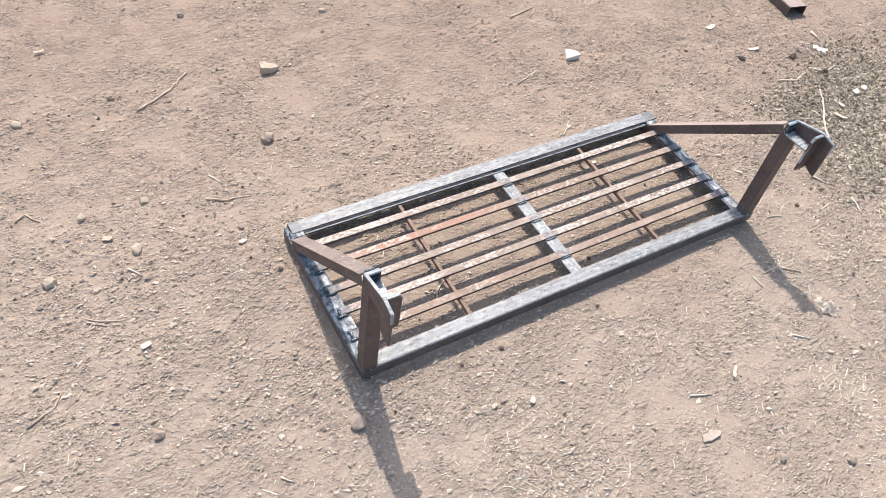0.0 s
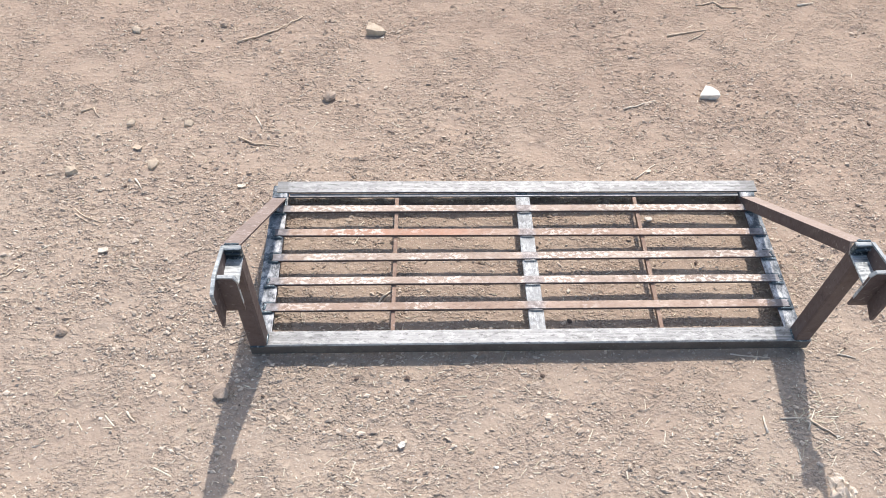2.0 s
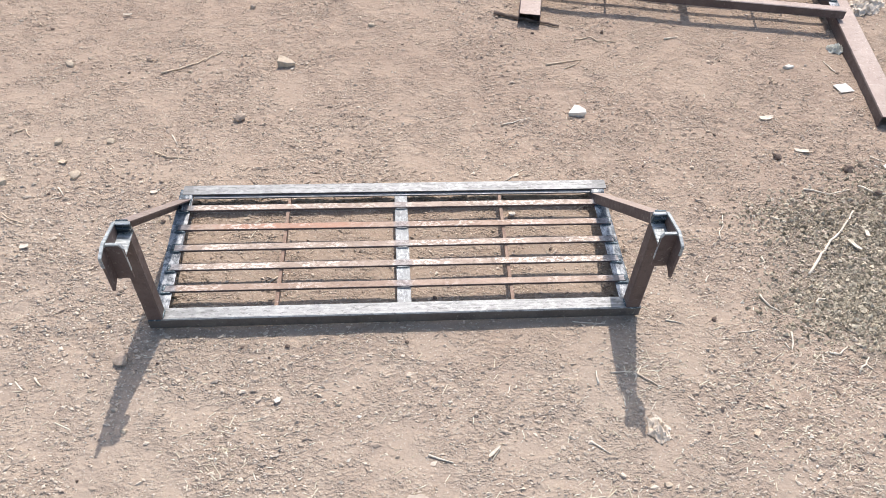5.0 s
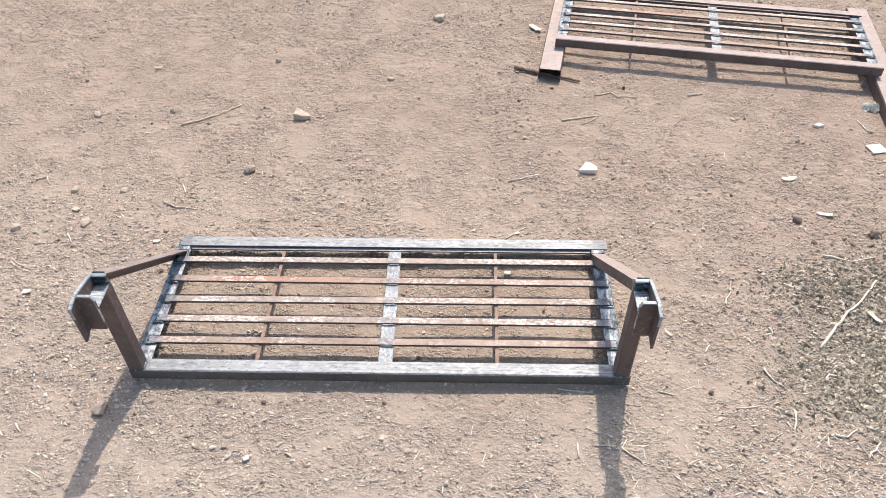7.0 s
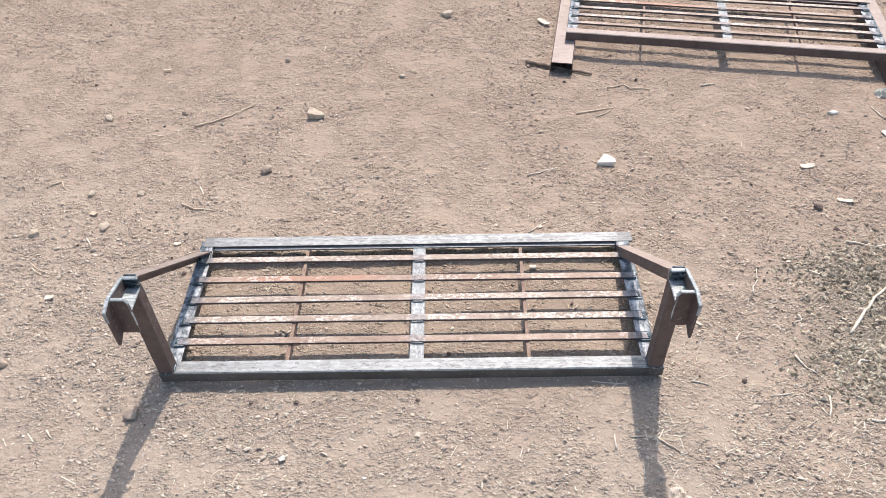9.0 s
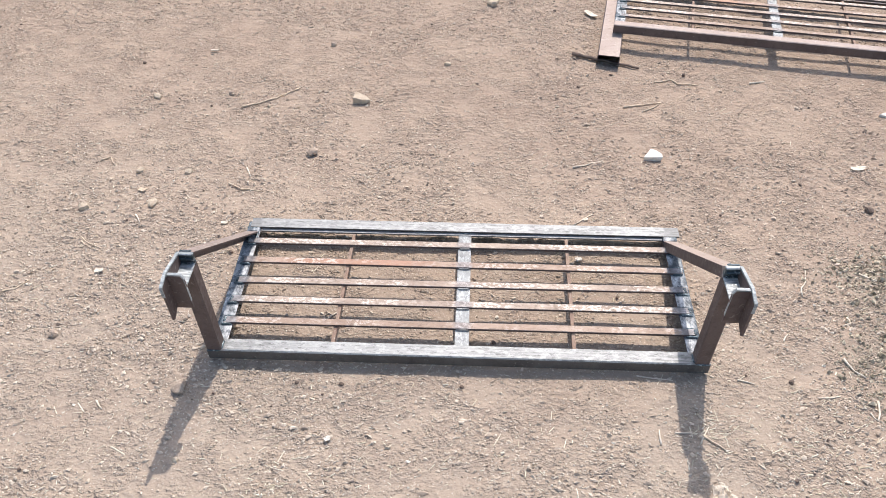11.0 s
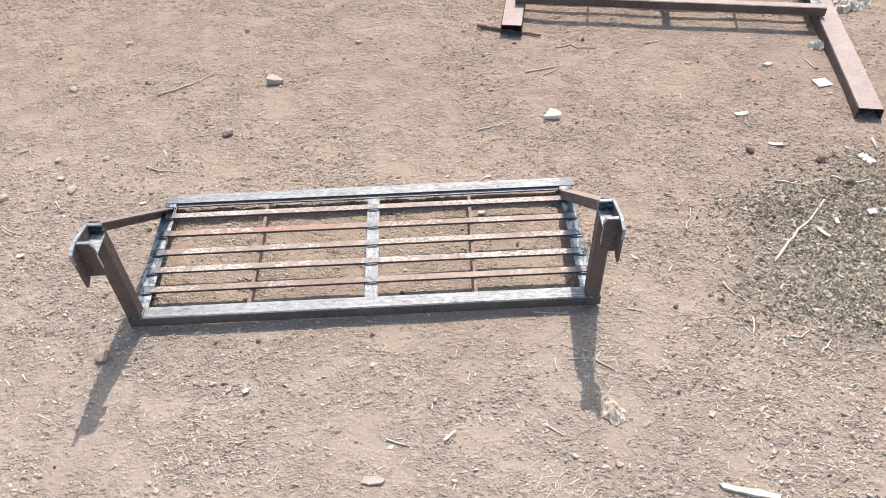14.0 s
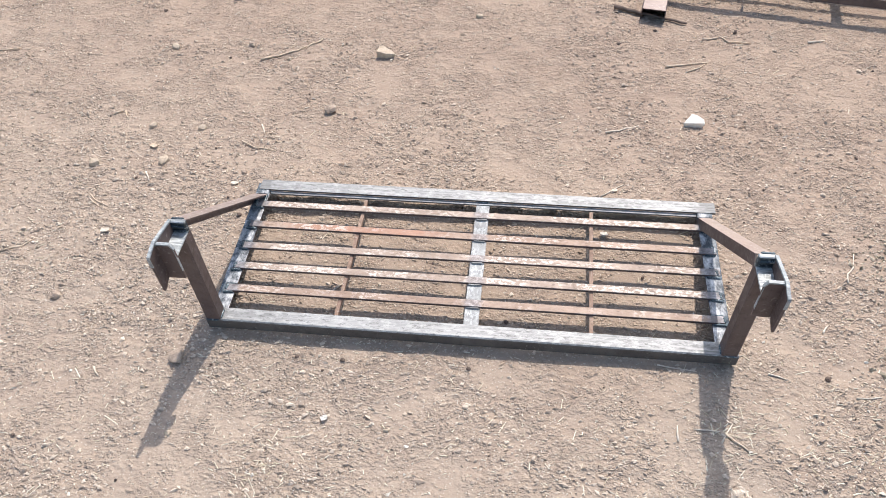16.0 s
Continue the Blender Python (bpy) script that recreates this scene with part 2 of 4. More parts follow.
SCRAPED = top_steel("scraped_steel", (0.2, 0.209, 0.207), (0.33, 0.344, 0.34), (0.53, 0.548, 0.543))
# dusty tops of the BROWN steel, their sunlit paleness put into the colour
TOP_BROWN = steel_material("dusty_sunlit_scale", (0.40, 0.32, 0.275), (0.48, 0.4, 0.35), (0.6, 0.53, 0.48), 0.1, 0.05, 0.65)
BRACE_TOP = steel_material("sunlit_brace_scale", (0.245, 0.195, 0.172), (0.33, 0.27, 0.24), (0.5, 0.44, 0.41), 0.15, 0.08, 0.62)
STRAP = steel_material("worn_strap", (0.29, 0.285, 0.285), (0.46, 0.46, 0.46), (0.7, 0.705, 0.71), 0.5, 0.08, 0.68, (18, 8, 18))
BEAD = steel_material("grey_weld", (0.16, 0.155, 0.155), (0.3, 0.295, 0.295), (0.5, 0.5, 0.5), 0.4, 0.2, 0.6)
FLANGE = flange_material()
DUSTY_TOP = steel_material("dusty_brace_top", (0.35, 0.28, 0.238), (0.42, 0.345, 0.295), (0.54, 0.47, 0.41), 0.15, 0.04, 0.75)
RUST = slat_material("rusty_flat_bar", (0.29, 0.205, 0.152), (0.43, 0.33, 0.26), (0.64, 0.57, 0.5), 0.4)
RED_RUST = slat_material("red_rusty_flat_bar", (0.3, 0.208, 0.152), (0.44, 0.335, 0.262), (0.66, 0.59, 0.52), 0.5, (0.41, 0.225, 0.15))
CROSS_RUST = steel_material("rusty_thin_bar", (0.25, 0.165, 0.12), (0.38, 0.28, 0.21), (0.5, 0.42, 0.36), 0.1, 0.05, 0.7, (26.0, 4.0, 26.0))
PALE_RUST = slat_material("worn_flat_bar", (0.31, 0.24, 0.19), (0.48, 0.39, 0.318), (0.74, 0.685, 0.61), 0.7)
WELD = steel_material("blued_weld", (0.045, 0.065, 0.08), (0.11, 0.15, 0.175), (0.45, 0.5, 0.53), 0.3, 0.5, 0.45)
CUT_EDGE = steel_material("bare_cut_steel", (0.24, 0.26, 0.275), (0.42, 0.435, 0.45), (0.64, 0.66, 0.675), 0.5, 0.15, 0.5)


# ---- ground relief ----
def lattice(x, y, seed):
    """Smooth value noise in 0..1 on a unit lattice, for arrays."""
    xi, yi = np.floor(x).astype(np.int64), np.floor(y).astype(np.int64)
    fx, fy = x - xi, y - yi
    fx, fy = fx * fx * (3 - 2 * fx), fy * fy * (3 - 2 * fy)

    def corner(a, b):
        k = (a * 374761393 + b * 668265263 + seed * 974634777) & 0xFFFFFFFF
        k = ((k ^ (k >> 13)) * 1274126177) & 0xFFFFFFFF
        return ((k ^ (k >> 16)) & 0xFFFF) / 65535.0

    a = corner(xi, yi) * (1 - fx) + corner(xi + 1, yi) * fx
    b = corner(xi, yi + 1) * (1 - fx) + corner(xi + 1, yi + 1) * fx
    return a * (1 - fy) + b * fy


def roughness_mask(x, y):
    """Where the soil is crumbly (1) and where it is trodden smooth (0)."""
    n = 0.6 * lattice(x * 4.1, y * 4.6, 5) + 0.4 * lattice(x * 11, y * 13, 6)
    # churned ground between the frame and the gravel
    n += 0.13 * np.exp(-((x - 1.62) / 0.34) ** 2 - ((y + 0.3) / 0.3) ** 2)
    sheltered = np.clip(np.minimum(np.minimum(x, 1.2 - x), np.minimum(y - 0.03, 0.44 - y)) / 0.06, 0, 1)
    sheltered = np.maximum(sheltered, 0.8 * np.clip(np.minimum(np.minimum(x, 1.2 - x), np.minimum(y + 0.13, 0.04 - y)) / 0.05, 0, 1))
    return np.clip((n - 0.36 - 0.1 * sheltered) / 0.25, 0, 1) * (1 - 0.55 * sheltered)


def gravel_mask(x, y):
    r = ((x - 2.25) / 0.66) ** 2 + ((y - 0.12) / 0.47) ** 2
    return np.clip(1.25 - r + 0.8 * (lattice(x * 5, y * 5, 41) - 0.5), 0, 1)


def height(x, y):
    x, y = np.asarray(x, float), np.asarray(y, float)
    near = np.clip((9 - np.hypot(x - 0.6, y - 0.6)) / 5, 0, 1)
    h = 0.006 + 0.008 * (lattice(x * 1.4, y * 1.4, 1) - 0.5) + 0.006 * (lattice(x * 5, y * 5, 2) - 0.5)
    crumb = roughness_mask(x, y)
    h += (0.3 + crumb) * 0.0042 * (lattice(x * 22, y * 30, 3) - 0.5)
    ridge = np.abs(lattice(x * 38 + 3 * lattice(x * 6, y * 6, 8), y * 66, 4) - 0.5)
    h += (0.12 + crumb) * 0.0062 * (0.25 - ridge)
    h += (0.06 + crumb) * 0.0042 * (lattice(x * 82, y * 98, 7) - 0.5)
    h += 0.008 * gravel_mask(x, y) * lattice(x * 60, y * 60, 9)
    # soil banked along the front rail and under the far corners of the frame
    inside = np.clip((x + 0.25) / 0.2, 0, 1) * np.clip((1.45 - x) / 0.2, 0, 1)
    h += 0.006 * inside * np.exp(-((y + 0.02) / 0.14) ** 2)
    # the bed on which the frame lies rises towards its back rail
    h += 0.0155 * np.exp(-(((x - 0.6) / 0.95) ** 4) - ((y - 0.42) / 0.3) ** 2)
    # a shallow dip under the second frame
    h -= 0.014 * np.exp(-(((x - 1.8) / 0.8) ** 4) - ((y - 1.55) / 0.42) ** 4)
    for cx in (-0.02, 1.225):
        h += 0.010 * np.exp(-(((x - cx) / 0.035) ** 2) - ((y - 0.475) / 0.03) ** 2)
    return h * near


def build_ground():
    def axis(a, b, step, reach):
        inner = np.arange(a, b, step)
        grow = step * 1.22 ** np.arange(1, 46)
        out = np.cumsum(grow)
        out = out[out < reach]
        return np.concatenate([a - out[::-1], inner, inner[-1] + out])

    xs, ys = axis(-1.75, 3.05, 0.0052, 900), axis(-0.95, 2.6, 0.0052, 900)
    gx, gy = np.meshgrid(xs, ys)
    co = np.stack([gx, gy, height(gx, gy)], -1).reshape(-1, 3)
    nx, ny = len(xs), len(ys)
    i = (np.arange(ny - 1)[:, None] * nx + np.arange(nx - 1)[None]).ravel()
    quads = np.stack([i, i + 1, i + nx + 1, i + nx], -1)
    me = bpy.data.meshes.new("ground")
    me.vertices.add(len(co))
    me.vertices.foreach_set("co", co.ravel())
    me.loops.add(quads.size)
    me.loops.foreach_set("vertex_index", quads.ravel())
    me.polygons.add(len(quads))
    me.polygons.foreach_set("loop_start", np.arange(0, quads.size, 4))
    me.polygons.foreach_set("use_smooth", np.ones(len(quads), bool))
    me.update(calc_edges=True)
    me.materials.append(SOIL)
    return tagged(new("ground", me), "bare dry brown soil, crumbly and trodden", "ground", kind="structure")


build_ground()


# ---- mesh helpers ----
def put_mesh(name, bm, materials, parent=None, label="", smooth=False):
    me = bpy.data.meshes.new(name)
    bm.normal_update()
    bm.to_mesh(me)
    bm.free()
    for m in materials if isinstance(materials, (list, tuple)) else [materials]:
        me.materials.append(m)
    if smooth:
        me.polygons.foreach_set("use_smooth", np.ones(len(me.polygons), bool))
    ob = new(name, me)
    if parent:
        ob.parent = parent
    return tagged(ob, label)


def part(name, bm, material, parent, label="", smooth=False):
    return put_mesh(name, bm, material, parent, label, smooth)


def slab(bm, lo, hi, bevel=0.0012):
    """A box between two corners, with its edges eased."""
    made = bmesh.ops.create_cube(bm, size=1)["verts"]
    lo, hi = Vector(lo), Vector(hi)
    for v in made:
        v.co = Vector((lo[k] + (v.co[k] + 0.5) * (hi[k] - lo[k]) for k in range(3)))
    edges = list({e for v in made for e in v.link_edges})
    if bevel:
        bmesh.ops.bevel(bm, geom=edges, offset=bevel, segments=1, affect="EDGES")
    return bm


def box(lo, hi, bevel=0.0012):
    return slab(bmesh.new(), lo, hi, bevel)


def prism(profile, start, along, side, up):
    """A closed profile (pairs across and up) drawn from start along a vector."""
    bm = bmesh.new()
    start, along, side, up = Vector(start), Vector(along), Vector(side).normalized(), Vector(up).normalized()
    a = [bm.verts.new(start + side * p + up * q) for p, q in profile]
    b = [bm.verts.new(v.co + along) for v in a]
    n = len(a)
    for k in range(n):
        bm.faces.new((a[k], a[(k + 1) % n], b[(k + 1) % n], b[k]))
    bm.faces.new(a[::-1])
    bm.faces.new(b)
    bmesh.ops.recalc_face_normals(bm, faces=bm.faces)
    return bm


# up-facing faces take the second, paler material, deepening the sun's contrast by colour
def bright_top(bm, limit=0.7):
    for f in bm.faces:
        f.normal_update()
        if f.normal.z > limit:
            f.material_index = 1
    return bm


def angle_profile(w, h, t):
    """Angle iron: flat flange on top reaching across, upright flange at 0, with an eased outer corner."""
    e = 0.003
    return [(0.0, -h), (t, -h), (t, -t - e), (t + e, -t), (w, -t), (w, 0.0), (e, 0.0), (0.0, -e)]


def tube_between(a, b, w, h, wall, up=(0, 0, 1)):
    """A square hollow section from a to b; up gives the side that h is taken along."""
    a, b = Vector(a), Vector(b)
    way = (b - a).normalized()
    side = way.cross(Vector(up)).normalized()
    top = side.cross(way).normalized()
    bm = bmesh.new()
    e = 0.0035

    def ring(p, ww, hh, ease):
        pts = []
        for sx, sy in ((-1, -1), (1, -1), (1, 1), (-1, 1)):
            x0, y0 = sx * ww / 2, sy * hh / 2
            first, second = (x0 - sx * ease, y0), (x0, y0 - sy * ease)
            pts += [second, first] if sx * sy < 0 else [first, second]
        pts = sorted(pts, key=lambda q: math.atan2(q[1], q[0]))
        return [bm.verts.new(p + side * q[0] + top * q[1]) for q in pts]

    rings = [ring(a, w - 2 * wall, h - 2 * wall, e / 2), ring(a, w, h, e), ring(b, w, h, e), ring(b, w - 2 * wall, h - 2 * wall, e / 2)]
    for r, s in zip(rings, rings[1:] + rings[:1]):
        for k in range(8):
            bm.faces.new((r[k], r[(k + 1) % 8], s[(k + 1) % 8], s[k]))
    bmesh.ops.recalc_face_normals(bm, faces=bm.faces)
    return bm


def weld_bead(a, b, r, seed):
    """A lumpy run of weld between two places, as one ridged bead."""
    rng = random.Random(seed)
    a, b = Vector(a), Vector(b)
    way = (b - a).normalized()
    side = way.cross(Vector((0, 0, 1))).normalized()
    bm = bmesh.new()
    n = max(3, int((b - a).length / (r * 0.8)))
    rings = []
    for k in range(n + 1):
        rr = r * (0.75 + 0.35 * (k % 2)) * rng.uniform(0.85, 1.15) * (0.5 if k in (0, n) else 1)
        p = a.lerp(b, k / n) + side * rng.uniform(-0.15, 0.15) * r
        rings.append([bm.verts.new(p + side * rr * math.cos(t) + Vector((0, 0, 0.7 * rr * math.sin(t)))) for t in (0, 1.05, 2.09, 3.14, 4.19, 5.24)])
    for p, q in zip(rings, rings[1:]):
        for k in range(6):
            bm.faces.new((p[k], p[(k + 1) % 6], q[(k + 1) % 6], q[k]))
    bm.faces.new(rings[0][::-1])
    bm.faces.new(rings[-1])
    bmesh.ops.recalc_face_normals(bm, faces=bm.faces)
    return bm


# ---- the welded frame ----
RAIL_H, RAIL_W, IRON = 0.042, 0.040, 0.005
X0, X1 = -0.034, 1.240          # outer ends of the front rail
BACK = 0.492                    # outer line of the back rail
SLATS = tuple(zip(SLAT_LINES, ("worn", "red", "worn", "worn", "rust")))


def slatted_frame(name, label, seed, bright, face):
    """Rectangle of angle iron with five flat slats, a centre strap and two thin cross bars; its origin is the front line on the ground side."""
    rng = random.Random(seed)
    base = new(name)
    tagged(base, label, "metal frame")
    top = RAIL_H
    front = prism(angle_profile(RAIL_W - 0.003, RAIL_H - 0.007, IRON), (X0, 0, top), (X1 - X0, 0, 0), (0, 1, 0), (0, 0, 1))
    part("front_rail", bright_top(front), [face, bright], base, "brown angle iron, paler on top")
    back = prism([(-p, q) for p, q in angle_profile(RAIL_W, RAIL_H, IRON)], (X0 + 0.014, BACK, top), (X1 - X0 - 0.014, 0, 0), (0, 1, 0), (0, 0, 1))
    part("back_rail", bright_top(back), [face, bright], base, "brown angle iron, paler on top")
    low = top - 0.010
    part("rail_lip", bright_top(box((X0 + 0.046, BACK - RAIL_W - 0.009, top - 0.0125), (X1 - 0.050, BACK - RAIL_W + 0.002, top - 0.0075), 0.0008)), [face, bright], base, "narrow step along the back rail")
    for x, sgn in ((X0 + 0.001, 1), (X1 - 0.006, -1)):
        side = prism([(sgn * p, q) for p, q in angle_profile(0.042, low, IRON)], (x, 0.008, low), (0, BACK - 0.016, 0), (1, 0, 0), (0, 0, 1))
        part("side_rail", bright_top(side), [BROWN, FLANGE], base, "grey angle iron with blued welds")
    part("centre_strap", box((0.598, 0.012, low - 0.005), (0.635, BACK - 0.012, low), 0.001), STRAP, base, "pale grey flat strap")
    for xa, xb in ((0.282, 0.290), (0.905, 0.912)):
        bm = prism([(-0.0045, -0.012), (0.0045, -0.012), (0.0045, 0), (-0.0045, 0)], (xa, 0.012, low - 0.001), (xb - xa, BACK - 0.024, 0), (1, 0, 0), (0, 0, 1))
        part("cross_bar", bm, CROSS_RUST, base, "thin rusty bar")
    for y, look_of in SLATS:
        dx = rng.uniform(-0.004, 0.004)
        skew = rng.uniform(-0.002, 0.002)
        mat = {"rust": RUST, "red": RED_RUST}.get(look_of, PALE_RUST)
        bm = prism([(-0.0104, -0.0072), (0.0104, -0.0072), (0.0104, -0.0008), (0.0097, 0), (-0.0097, 0), (-0.0104, -0.0008)], (X0 + 0.022 + dx, y - skew, low + 0.0065), (X1 - X0 - 0.040 + rng.uniform(-0.006, 0.008), 2 * skew, 0), (0, 1, 0), (0, 0, 1))
        # edges in dark BROWN: the shade on the bar's thickness, painted in
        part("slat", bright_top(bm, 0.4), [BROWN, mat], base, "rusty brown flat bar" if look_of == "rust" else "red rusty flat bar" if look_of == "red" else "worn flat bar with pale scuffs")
        # welds: a long bead along the front edge at each crossing, a short one behind, lumps on the ends
        for x, half, r in ((X0 + 0.026, 0.016, 0.0048), (STRAP_X, 0.017, 0.0036), (X1 - 0.028, 0.017, 0.0048)):
            for s in (-1, 1):
                if s < 0 or rng.random() < 0.6:
                    yy, h = y + s * 0.0125, half * (rng.uniform(0.8, 1.05) if s < 0 else rng.uniform(0.4, 0.8))
                    bead = weld_bead((x - h, yy + rng.uniform(-0.001, 0.001), low + 0.002), (x + h, yy, low + 0.0025), r * rng.uniform(0.85, 1.1), rng.random())
                    part("weld", bead, BEAD if x == STRAP_X else WELD, base, smooth=True)
        for x in (X0 + 0.020, X1 - 0.018):
            drip = weld_bead((x, y - 0.009, low + 0.0055), (x + rng.uniform(-0.003, 0.003), y + 0.009, low + 0.0055), 0.0046, rng.random())
            part("weld", drip, WELD if rng.random() < 0.6 else CUT_EDGE, base, smooth=True)
    for x in (X0 + 0.022, X1 - 0.022, 0.616):
        for y in (0.037, BACK - 0.041):
            part("weld", weld_bead((x - 0.014, y, low + 0.003), (x + 0.014, y, low + 0.004), 0.0035, rng.random()), WELD, base, smooth=True)
    return base


def bracket(base, outer, sgn, lean, seed, foot, head, wide, brace_top):
    """Post on a front corner, brace down to the back corner, and the open hook on top. outer: x of the outer face; sgn: +1 inward is +x; foot: how far the brace's lower end stands in from the post's middle, head: its upper end; wide: its width; brace_top: what its upper face is covered with."""
    top = 0.385
    w = 0.037
    shift = Vector((lean, 0, 0))

    def at(x, y, z):
        return Vector((outer + sgn * x, y, z)) + shift * (z / top) + Vector((0, 0.0375 * z, 0))

    post = tube_between(at(w / 2, w / 2 - 0.002, RAIL_H), at(w / 2, w / 2 - 0.012, top - 0.048), w, w, 0.003, (0, 1, 0))
    part("post", post, BROWN, base, "brown square steel post")
    # brace: an angle iron from the back rail up to the post head, both braces with the same side down
    a, b = Vector((outer + sgn * (w / 2 + foot), 0.450, 0.0105)), at(w / 2 + head, 0.020, top - 0.034)
    way = (b - a).normalized()
    across = (Vector((1, 0, 0)) - way * way.x).normalized()
    h, q, t, d = wide / 2, 0.0125, 0.004, 0.027
    angle = [(-h, q), (h, q), (h, q - t), (t - h, q - t), (t - h, q - d), (-h, q - d)]
    part("brace", bright_top(prism(angle, a, b - a, across, way.cross(across)), 0.6), [BROWN, brace_top], base, "brown angle iron brace")
    plate_x = sorted((outer + sgn * 0.006, outer + sgn * (0.038 + foot)))
    part("foot_plate", box((plate_x[0], 0.436, RAIL_H - 0.013), (plate_x[1], 0.462, RAIL_H - 0.002), 0.0015), FLANGE, base, "blued steel lug under the brace")
    # hook: outer plate, front plate and floor
    hook = part("hook", prism([(0.016, -0.050), (0.016, -0.016), (-0.004, -0.011), (-0.066, 0.004), (-0.076, 0.003), (-0.104, -0.004), (-0.104, -0.110), (-0.099, -0.112), (-0.066, -0.098), (-0.064, -0.050)], at(0, 0, top), Vector((sgn * 0.005, 0, 0)), (0, 1, 0), (0, 0, 1)), BROWN, base, "open hook of welded plates")
    part("front_plate", prism([(0, -0.009), (sgn * 0.006, 0), (sgn * 0.032, 0), (sgn * 0.039, -0.012), (sgn * 0.0375, -0.107), (0, -0.107)], at(0.003, -0.0655, top + 0.001), (0, -0.005, 0), (1, 0, 0), (0, 0, 1)), BROWN, hook)
    part("floor_plate", box(tuple(min(p, q) for p, q in zip(at(0.004, -0.066, top - 0.048), at(0.036, 0.012, top - 0.043))), tuple(max(p, q) for p, q in zip(at(0.004, -0.066, top - 0.048), at(0.036, 0.012, top - 0.043))), 0.0008), CUT_EDGE, hook, "bare grey floor of the hook")
    # ground edges of the plates, with light on their rounded corners added as pale strips
    rim = [at(0.0025, 0.016, top - 0.0145), at(0.0025, -0.004, top - 0.0095), at(0.0025, -0.066, top + 0.0055), at(0.0025, -0.076, top + 0.0045), at(0.0025, -0.104, top - 0.0025)]
    bm = bmesh.new()
    for p, q in zip(rim, rim[1:]):
        d = (q - p).normalized()
        s = d.cross(Vector((0, 0, 1))).normalized() * 0.0034
        u = Vector((0, 0, 0.0022))
        vs = [bm.verts.new(c + o) for c in (p, q) for o in (-s - u, s - u, s + u, -s + u)]
        for f in ((0, 1, 2, 3), (7, 6, 5, 4), (0, 4, 5, 1), (1, 5, 6, 2), (2, 6, 7, 3), (3, 7, 4, 0)):
            bm.faces.new([vs[k] for k in f])
    bmesh.ops.recalc_face_normals(bm, faces=bm.faces)
    part("rim", bm, CUT_EDGE, hook, "bare bright cut edge")
    part("edge_strip", prism([(0.0, -0.006), (sgn * 0.005, 0.001), (sgn * 0.033, 0.001), (sgn * 0.0405, -0.013), (sgn * 0.0375, -0.0135), (sgn * 0.0315, -0.003), (sgn * 0.006, -0.003), (0.0, -0.009)], at(0.003, -0.0645, top + 0.004), (0, -0.007, 0), (1, 0, 0), (0, 0, 1)), CUT_EDGE, hook, "bare bright cut edge")
    part("edge_strip", prism([(0, 0), (sgn * 0.0012, -0.001), (sgn * 0.0012, -0.070), (0, -0.072)], at(0.0404, -0.0652, top - 0.011), (0, -0.0056, 0), (1, 0, 0), (0, 0, 1)), CUT_EDGE, hook, "bare bright cut edge")
    part("edge_strip", prism([(-0.0012, 0), (0.0012, 0), (0.0012, -0.030), (-0.0012, -0.028)], at(-0.0008, -0.1045, top - 0.003), Vector((sgn * 0.0062, 0, 0)), (0, 1, 0), (0, 0, 1)), CUT_EDGE, hook, "bare bright cut edge")
    # head of the post, with heavy weld
    head = box(tuple(min(p, q) for p, q in zip(at(0.0, 0.010, top - 0.048), at(w, 0.020, top - 0.014))), tuple(max(p, q) for p, q in zip(at(0.0, 0.010, top - 0.048), at(w, 0.020, top - 0.014))), 0.002)
    part("head_plate", bright_top(head), [WELD, CUT_EDGE], hook, "blued plate closing the post")
    rng = random.Random(seed)
    for p, q in ((at(0.004, 0.009, top - 0.039), at(0.034, 0.009, top - 0.039)), (at(0.004, 0.008, top - 0.025), at(0.034, 0.008, top - 0.027)), (at(0.004, 0.021, top - 0.015), at(0.032, 0.022, top - 0.015)),
                 (at(w, 0.002, RAIL_H + 0.001), at(w, 0.03, RAIL_H + 0.001)), (at(0.002, -0.002, RAIL_H), at(0.034, -0.002, RAIL_H)), (at(0.004, 0.449, RAIL_H - 0.004), at(0.034, 0.449, RAIL_H - 0.004)), (at(w + 0.001, 0.40, 0.036), at(w + 0.001, 0.44, 0.036))):
        part("weld", weld_bead(p, q, 0.0036, rng.random()), WELD, base, smooth=True)


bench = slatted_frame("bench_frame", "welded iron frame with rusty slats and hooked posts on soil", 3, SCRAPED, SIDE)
bracket(bench, X0, 1, 0.001, 1, 0.003, -0.005, 0.036, BRACE_TOP)
bracket(bench, X1 - 0.003, -1, -0.002, 2, 0.008, 0.003, 0.036, DUSTY_TOP)
bench.matrix_world = pose(0, 0, 0.0150, 2.15, 0, 0)

# ---- the second frame, lying on two flat tubes ----
FAR_TURN = -10.4
far_place = pose(1.197, 1.709, 0, 0, 0, FAR_TURN)
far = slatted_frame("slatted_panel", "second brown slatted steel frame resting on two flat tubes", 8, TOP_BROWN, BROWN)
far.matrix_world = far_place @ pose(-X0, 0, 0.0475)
for u, v0, v1 in ((-0.046, -0.181, 0.60), (1.252, -0.665, 0.62)):
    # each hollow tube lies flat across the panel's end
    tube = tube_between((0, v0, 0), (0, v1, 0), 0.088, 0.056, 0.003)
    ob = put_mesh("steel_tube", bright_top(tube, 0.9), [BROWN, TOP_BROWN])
    ob.matrix_world = far_place @ pose(u + 0.044, 0, 0.0192)
    tagged(ob, "brown rectangular steel tube lying flat on soil", "steel tube", "tubes under the panel")


